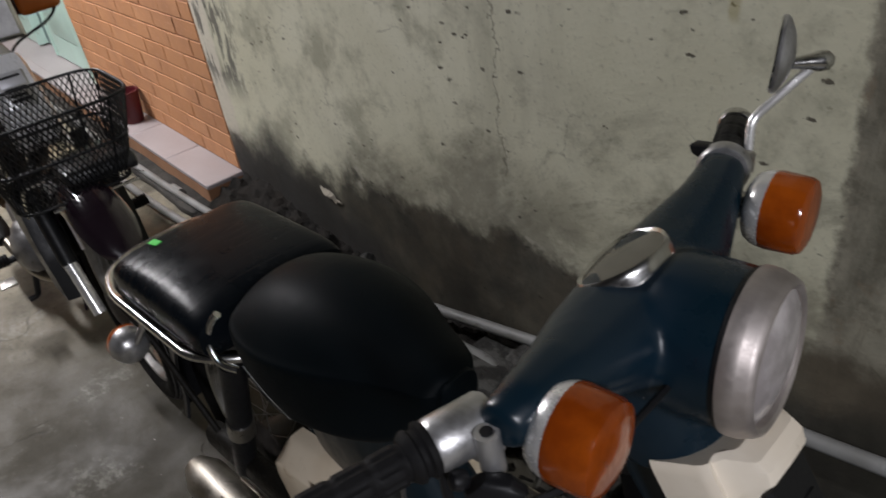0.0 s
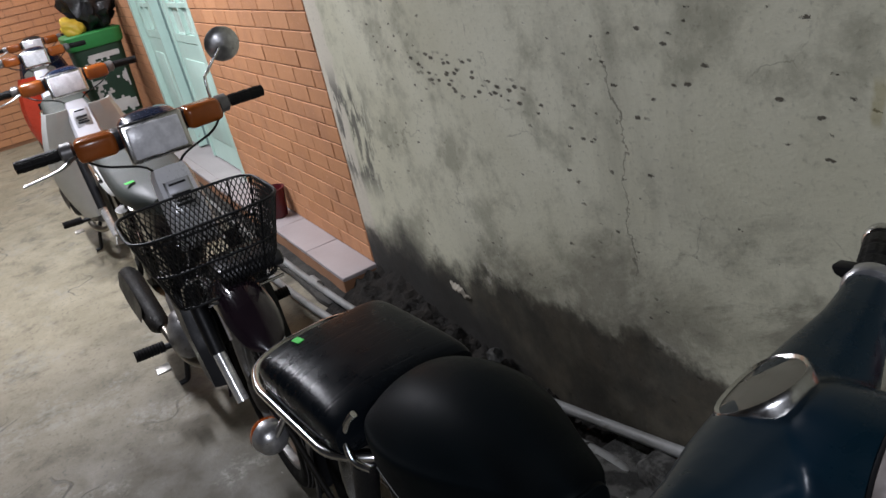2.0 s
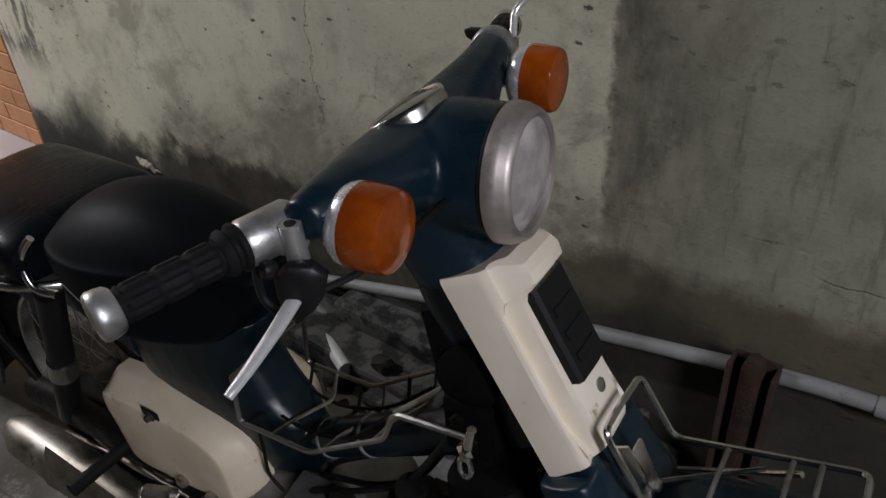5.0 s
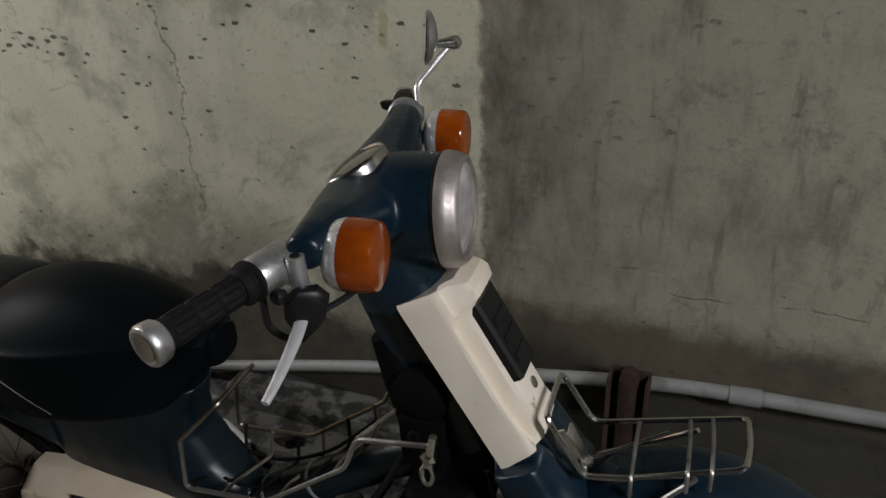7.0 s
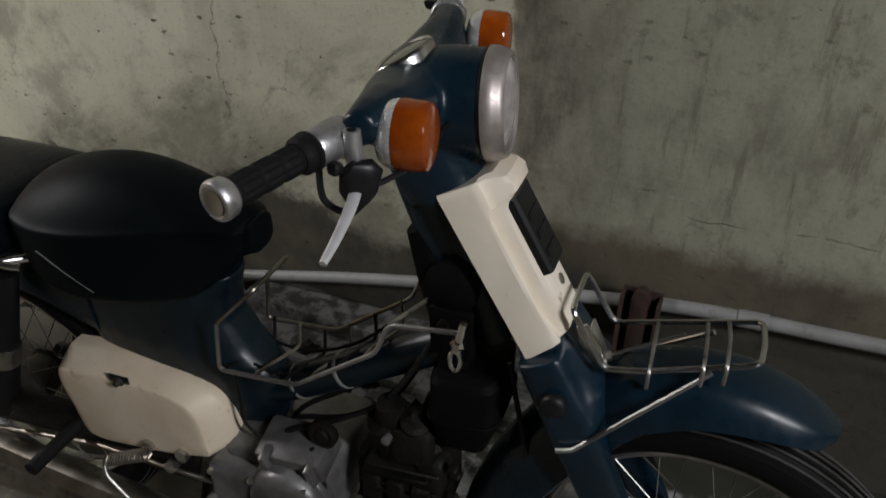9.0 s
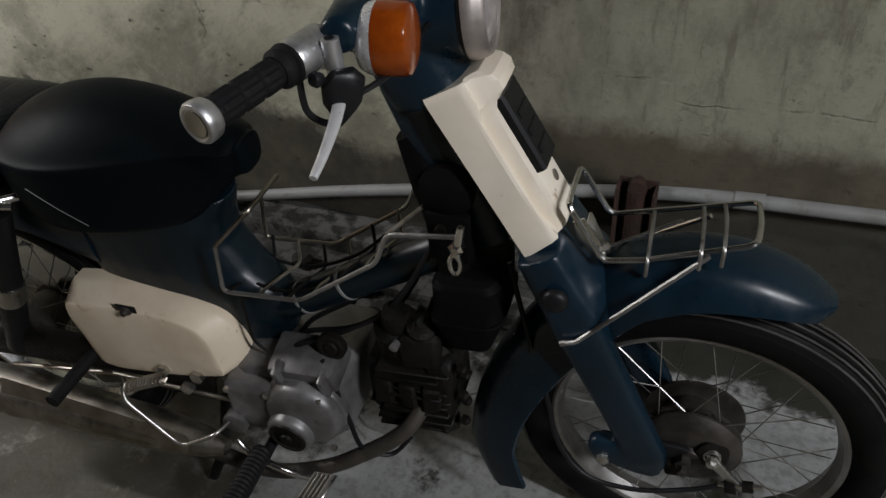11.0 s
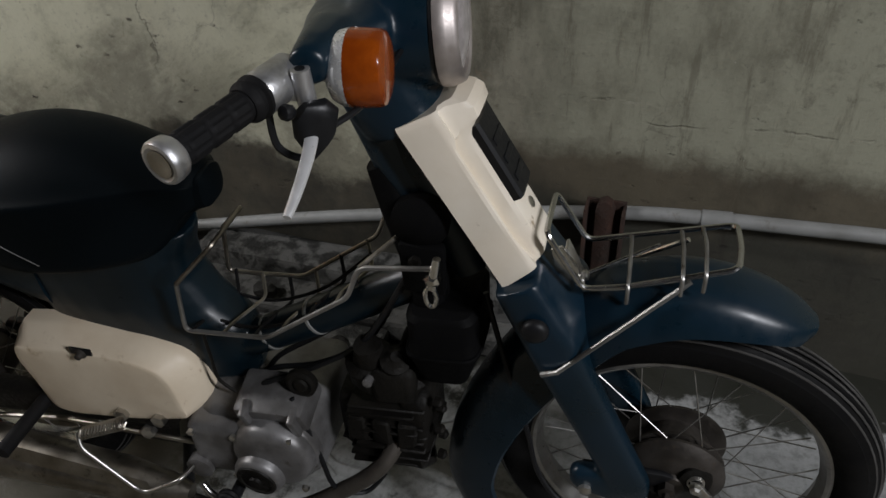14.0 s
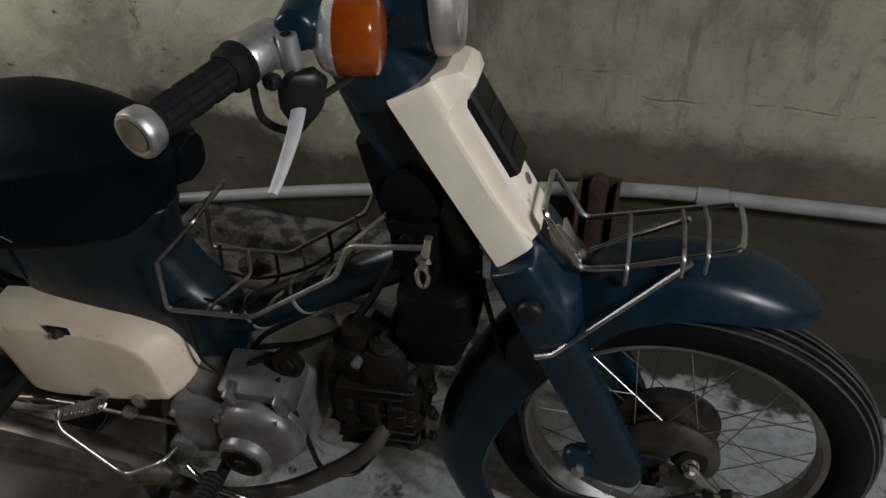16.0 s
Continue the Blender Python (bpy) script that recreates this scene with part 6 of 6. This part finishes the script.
    skin([ring((x, 0, z), (0.5, 0, 0.87), (0, 1, 0), a, w, 20) for x, z, a, w in [(-0.30, 0.66, 0.035, 0.035), (-0.42, 0.56, 0.034, 0.032), (-0.58, 0.46, 0.036, 0.034), (-0.72, 0.46, 0.06, 0.055)]], bm)
    skin([ring(((x0 + x1) / 2, 0, z), (1, 0, 0), (0, 1, 0), (x1 - x0) / 2, w, 24, 3) for z, x0, x1, w in [(0.38, -0.95, -0.66, 0.07), (0.50, -1.15, -0.67, 0.085), (0.60, -1.35, -0.68, 0.088), (0.68, -1.40, -0.66, 0.08)]], bm)
    blend(part("frame", bm, paint, b), 0.006, 6)
    seat = skin([ring((x, 0, z), (0, 1, 0), (0, 0, 1), w, h, 24, 3) for x, z, w, h in [(-0.56, 0.690, 0.05, 0.03), (-0.62, 0.705, 0.095, 0.045), (-0.78, 0.712, 0.122, 0.052), (-1.0, 0.73, 0.125, 0.052), (-1.2, 0.76, 0.12, 0.05), (-1.32, 0.765, 0.10, 0.04), (-1.36, 0.765, 0.06, 0.03)]])
    part("seat", seat, SEAT, b, "long black vinyl seat")
    part("tail_grip", pipe(bent_path([(-1.1, -0.13, 0.70), (-1.38, -0.13, 0.715), (-1.46, -0.08, 0.72), (-1.46, 0.08, 0.72), (-1.38, 0.13, 0.715), (-1.1, 0.13, 0.70)], 0.04), 0.008, 10), CHROME, b)
    eng = part("engine", box((-0.62, 0, 0.29), (0.22, 0.22, 0.18), 0.035, 3), ALLOY, b)
    part("clutch_cover", lathe([(0, 0.07), (0.02, 0.068), (0.034, 0.055), (0.042, 0.03), (0.044, 0.001)], (-0.54, -0.10, 0.29), (0, -1, 0), 28), ALLOY, eng)
    part("cylinder", box((-0.44, 0, 0.30), (0.16, 0.12, 0.13), 0.015), GREASE, eng)
    ex = part("exhaust_pipe", pipe(smooth_path([(-0.38, -0.02, 0.24), (-0.45, -0.09, 0.19), (-0.56, -0.13, 0.19), (-0.66, -0.145, 0.23), (-0.72, -0.15, 0.255)]), 0.015, 12), GRIMY, b)
    part("muffler", lathe([(0, 0.016), (0.04, 0.036), (0.42, 0.044), (0.47, 0.036), (0.48, 0.012)], (-0.70, -0.155, 0.25), (-1, -0.03, 0.13), 20), GREASE, ex)
    part("heat_guard", skin([ring((-0.80 - 0.30 * f, -0.196 - 0.01 * f, 0.285 + 0.045 * f), (0.99, 0, -0.13), (0.1, 0.3, 1), 0.010, 0.030 + 0.010 * math.sin(math.pi * f), 16, 2.5) for f in (0, 0.1, 0.3, 0.5, 0.7, 0.9, 1)]), BLACK, ex)
    part("foot_bar", pipe([(-0.60, -0.21, 0.23), (-0.60, 0.21, 0.23)], 0.011, 10), BLACK, b)
    for s in (-1, 1):
        part("foot_peg", lathe([(k * 0.005, 0.020 if k % 2 else 0.0175) for k in range(20)], (-0.60, s * 0.175, 0.235), (0, s, 0.05), 16), RUBBER, b, "ribbed black rubber foot peg")
        part("shock_absorber", pipe([(-1.02, s * 0.105, 0.60), (-1.16, s * 0.105, 0.28)], 0.024, 14), CHROME, b)
    part("brake_pedal", box((-0.50, -0.21, 0.21), (0.05, 0.045, 0.008), 0.002), STEEL, b)
    part("stand", pipe(bent_path([(-0.70, -0.07, 0.22), (-0.72, -0.12, 0.10), (-0.74, -0.14, 0.012), (-0.74, -0.17, 0.010)], 0.02), 0.010, 10), BLACK, b)
    part("stand_leg", pipe(bent_path([(-0.70, 0.07, 0.22), (-0.72, 0.12, 0.10), (-0.74, 0.14, 0.012)], 0.02), 0.010, 10), BLACK, b)
    if shield is not None:
        for s in (-1, 1):
            rows = []
            for k in range(9):
                f = k / 8
                z = 0.84 - 0.56 * f
                xc = -0.27 - 0.17 * f + 0.10 * max(0, f - 0.7)
                w = 0.07 + 0.10 * math.sin(math.pi * min(1, f * 0.75 + 0.12))
                row = [Vector((xc + dx, s * y, z)) for dx, y in ((0.0, 0.05), (0.012, 0.05 + w * 0.45), (-0.015, 0.05 + w * 0.85), (-0.06, 0.05 + w), (-0.064, 0.045 + w), (-0.02, 0.044 + w * 0.82), (0.004, 0.044 + w * 0.45), (-0.008, 0.046))]
                rows.append(row)
            part("leg_shield", skin(rows), shield, b, "curved plastic leg shield")
    if bare:
        # black shrouds either side of the fender, where the leg shield is missing
        for s in (-1, 1):
            rows = []
            for k in range(7):
                f = k / 6
                z, xc = 0.60 - 0.30 * f, -0.20 + 0.115 * f
                w0, w1 = 0.046 + 0.012 * f, 0.128 - 0.012 * abs(f - 0.5)
                rows.append([Vector((xc + dx, s * y, z)) for dx, y in ((0.0, w0), (0.014, (w0 + w1) / 2), (0.0, w1), (-0.10, w1 + 0.004), (-0.10, w1), (-0.006, w1 - 0.006), (0.006, (w0 + w1) / 2), (-0.008, w0))])
            part("fork_shroud", skin(rows), BLACK, b, "black plastic shroud beside the fender")
            part("frame_strip", pipe([(-0.16, s * 0.040, 0.61), (-0.07, s * 0.040, 0.42)], 0.005, 8), RING, b)
        part("engine_shroud", rumple(box((-0.33, 0, 0.42), (0.20, 0.16, 0.20), 0.03, 3), 20, 0.008), GREASE, b)
        part("front_stay", pipe(bent_path([(-0.20, -0.12, 0.44), (-0.12, -0.10, 0.60), (-0.10, 0.10, 0.615), (-0.16, 0.12, 0.58)], 0.02), 0.005, 8), CHROME, b)
    return b


bike_two = parked(pose(-1.905, -0.09, 0.006), "black and silver step-through moped with a black wire basket in front", MAROON, None, DARKBLUE, LIT_SILVER, spokes=36, bare=True)
part("sticker", box((-0.700, -0.075, 0.7590), (0.020, 0.030, 0.0014), 0, turn=Euler((0, radians(3), radians(8)))), GREEN_TAPE, bike_two, "small green paper sticker")
part("clutch_dome", lathe([(0, 0.075), (0.020, 0.072), (0.036, 0.060), (0.046, 0.038), (0.050, 0.001)], (-0.52, -0.105, 0.275), (0.25, -1, 0.1), 28), ALLOY, bike_two)
mir = part("mirror", pipe(smooth_path([(-0.455, 0.20, 0.965), (-0.462, 0.205, 1.03), (-0.475, 0.22, 1.045), (-0.478, 0.275, 1.10)]), 0.0045, 10), CHROME, bike_two, "round chrome mirror on a bent stem")
part("mirror_shell", lathe([(0.0, 0.001), (0.002, 0.014), (0.006, 0.032), (0.014, 0.047), (0.020, 0.051), (0.022, 0.049)], (-0.475, 0.29, 1.105), (-0.95, 0.1, 0.1), 32), CLAMP, mir)

# wire basket: rims, ribs and diamond mesh
basket = part("basket", bmesh.new(), BLACK, bike_two, "black diamond mesh wire basket")
TOPZ, LOWZ = 0.808, 0.604


TOPR = ring((-0.040, -0.012, TOPZ), (1, 0, 0), (0, 1, 0), 0.145, 0.182, 64, 5)
LOWR = ring((-0.040, -0.012, LOWZ), (1, 0, 0), (0, 1, 0), 0.100, 0.130, 64, 5)


def along(r):
    """Points at even steps round a ring."""
    ls = [0.0]
    for a, c in zip(r, r[1:] + r[:1]):
        ls.append(ls[-1] + (c - a).length)
    return ls


def even(r, u):
    ls = along(r)
    d = (u % 1.0) * ls[-1]
    for i in range(len(r)):
        if ls[i + 1] >= d:
            return r[i].lerp(r[(i + 1) % len(r)], (d - ls[i]) / max(1e-9, ls[i + 1] - ls[i]))
    return r[0]


N = 84
TOPE, LOWE = [even(TOPR, k / (2 * N)) for k in range(2 * N)], [even(LOWR, k / (2 * N)) for k in range(2 * N)]
bm = bmesh.new()
ROWS_DOWN = 15
for j in range(ROWS_DOWN):
    f0, f1 = j / ROWS_DOWN, (j + 1) / ROWS_DOWN
    for k in range(N):
        a = 2 * k + (j % 2)
        for d in (-1, 1):
            p = TOPE[a % (2 * N)].lerp(LOWE[a % (2 * N)], f0)
            q = TOPE[(a + d) % (2 * N)].lerp(LOWE[(a + d) % (2 * N)], f1)
            pipe([p, q], 0.0017, 3, bm)
part("mesh", bm, BLACK, basket, "", False)
bm = bmesh.new()
for k in range(-5, 6):
    y = k * 0.0135
    for d in (-1, 1):
        pipe([(-0.13, 0.02 + y - d * 0.05, LOWZ), (0.06, 0.02 + y + d * 0.05, LOWZ)], 0.0012, 3, bm)
part("mesh_floor", bm, BLACK, basket, "", False)
for r in (TOPR, LOWR, [a.lerp(c, 0.5) for a, c in zip(TOPR, LOWR)]):
    part("rim_wire", pipe(r + r[:2], 0.0038, 8), BLACK, basket)
for k in (4, 12, 20, 28, 36, 44, 52, 60):
    part("rib", pipe([TOPR[k], LOWR[k]], 0.0028, 6), BLACK, basket)
part("handle_bar", pipe([(0.06, -0.08, LOWZ - 0.01), (0.06, 0.12, LOWZ - 0.01)], 0.004, 6), CHROME, basket)
part("folded_rag", rumple(box((-0.03, 0.05, LOWZ + 0.03), (0.16, 0.17, 0.04), 0.018, 3), 20, 0.014), BLACK_BAG, basket)

parked(pose(-3.76, -0.13, 0), "white step-through moped with a white leg shield", WHITE, WHITE, DARKBLUE, SILVER)
parked(pose(-5.75, -0.14, 0, 0, 0, -2), "red step-through moped with a red leg shield", RED, RED, DARKBLUE, SILVER)
parked(pose(-7.15, -0.06, 0, 0, 0, -3), "dark step-through moped at the end of the row", DARKBLUE, DARKBLUE, BLACK, SILVER)

# green bin with bags
bn = thing("rubbish_bin", pose(-6.75, 0.33, 0), "green plastic rubbish bin with a torn white label and full bags", "bin")
part("body", skin([ring((0, 0, z), (1, 0, 0), (0, 1, 0), a, c, 32, 6) for z, a, c in [(0.04, 0.17, 0.15), (0.3, 0.185, 0.165), (0.86, 0.21, 0.19), (0.90, 0.215, 0.195)]]), BIN_DARK, bn)
part("bin_rim", skin([ring((0, 0, z), (1, 0, 0), (0, 1, 0), a, c, 32, 6) for z, a, c in [(0.88, 0.222, 0.202), (0.90, 0.235, 0.215), (0.98, 0.238, 0.218), (0.99, 0.225, 0.205)]]), BIN_GREEN, bn)
for s in (-1, 1):
    part("bin_wheel", lathe([(0, 0.06), (0.03, 0.06)], (-0.14, s * 0.17, 0.06), (0, s, 0), 20), RUBBER, bn)
bm = bmesh.new()
bmesh.ops.create_grid(bm, x_segments=26, y_segments=26, size=0.5)
for v in list(bm.verts):
    v.co = Vector((0.202 + 0.03 * (v.co.y), v.co.x * 0.27, 0.58 + v.co.y * 0.5))
bmesh.ops.delete(bm, geom=[f for f in bm.faces if noise.noise(f.calc_center_median() * 11) + 0.5 * noise.noise(f.calc_center_median() * 31) > 0.02], context="FACES")
bmesh.ops.solidify(bm, geom=list(bm.faces), thickness=0.003)
part("torn_label", bm, PAPER, bn)


def bag(x, y, z, r, seed, material, label):
    bm = bmesh.new()
    bmesh.ops.create_icosphere(bm, subdivisions=4, radius=r)
    rumple(bm, 9, r * 0.5, seed)
    rumple(bm, 34, r * 0.12, seed + 3)
    ob = part("rubbish_bag", bm, material)
    ob.location = (x, y, z)
    return tagged(ob, label, "bag", "bags on the bin")


bag(-6.70, 0.22, 1.05, 0.09, 2, YELLOW, "crumpled yellow plastic bag lying on the bin")
bag(-6.77, 0.40, 1.14, 0.18, 5, BLACK_BAG, "full black rubbish bag lying on the bin")

# small dark red bucket on the ledge
bk = thing("bucket", pose(-3.66, 0.53, 0.1025), "small dark red plastic bucket standing on the ledge", "bucket")
part("bucket_body", lathe([(0, 0.001), (0, 0.042), (0.01, 0.045), (0.13, 0.058), (0.145, 0.060), (0.145, 0.054), (0.02, 0.040), (0.02, 0.001)], (0, 0, 0), (0, 0, 1), 28), DARKRED, bk)
part("bucket_rim", lathe([(0.138, 0.059), (0.138, 0.064), (0.150, 0.064), (0.150, 0.056)], (0, 0, 0), (0, 0, 1), 28, closed=True), DARKRED, bk)

# ---- bricks ----
first = None
COURSE, LONG = 0.0715, 0.205
random.seed(4)


def brick_faces(x_end, x_start, z_top):
    out = []
    for c in range(int((z_top - 0.101) / COURSE)):
        z = 0.103 + COURSE * (c + 0.5)
        x = x_start - (0.0 if c % 2 else LONG * 0.5)
        if c % 2 == 0:
            out.append((x_start - LONG * 0.25, z, 0.5))
        while x - LONG > x_end:
            out.append((x - LONG / 2, z, 1.0))
            x -= LONG
        if x - x_end > 0.03:
            out.append(((x + x_end) / 2, z, (x - x_end) / LONG))
    return out


for x, z, w in brick_faces(-4.405, -2.722, 1.75):
    if first is None:
        first = part("brick", box((0, 0, 0), (LONG - 0.006, 0.016, COURSE - 0.006), 0.0018, 1), BRICK, back_wall, "", False)
        ob = first
    else:
        ob = again(first, back_wall)
    ob.location = (x, 0.606 + random.uniform(-0.0012, 0.0012), z)
    ob.scale = ((LONG * w - 0.006) / (LONG - 0.006), 1, 1)
    ob.rotation_euler = (0, random.uniform(-0.004, 0.004), 0)
bm = bmesh.new()
for x, z, w in brick_faces(-8.69, -6.215, 1.75):
    box((x, 0.606, z), (LONG * w - 0.007, 0.016, COURSE - 0.007), 0.0, bm=bm)
tagged(part("bricks", bm, BRICK, far_back, "", False), kind="stuff")

bm = bmesh.new()
for c in range(21):
    z = 0.035 + COURSE * (c + 0.5)
    y = 0.60 - (0.0 if c % 2 else LONG * 0.5)
    while y > -3.6:
        box((-8.694, y - LONG / 2, z), (0.016, LONG - 0.007, COURSE - 0.007), 0.0, bm=bm)
        y -= LONG
tagged(part("bricks", bm, BRICK, west_wall, "", False), kind="stuff")
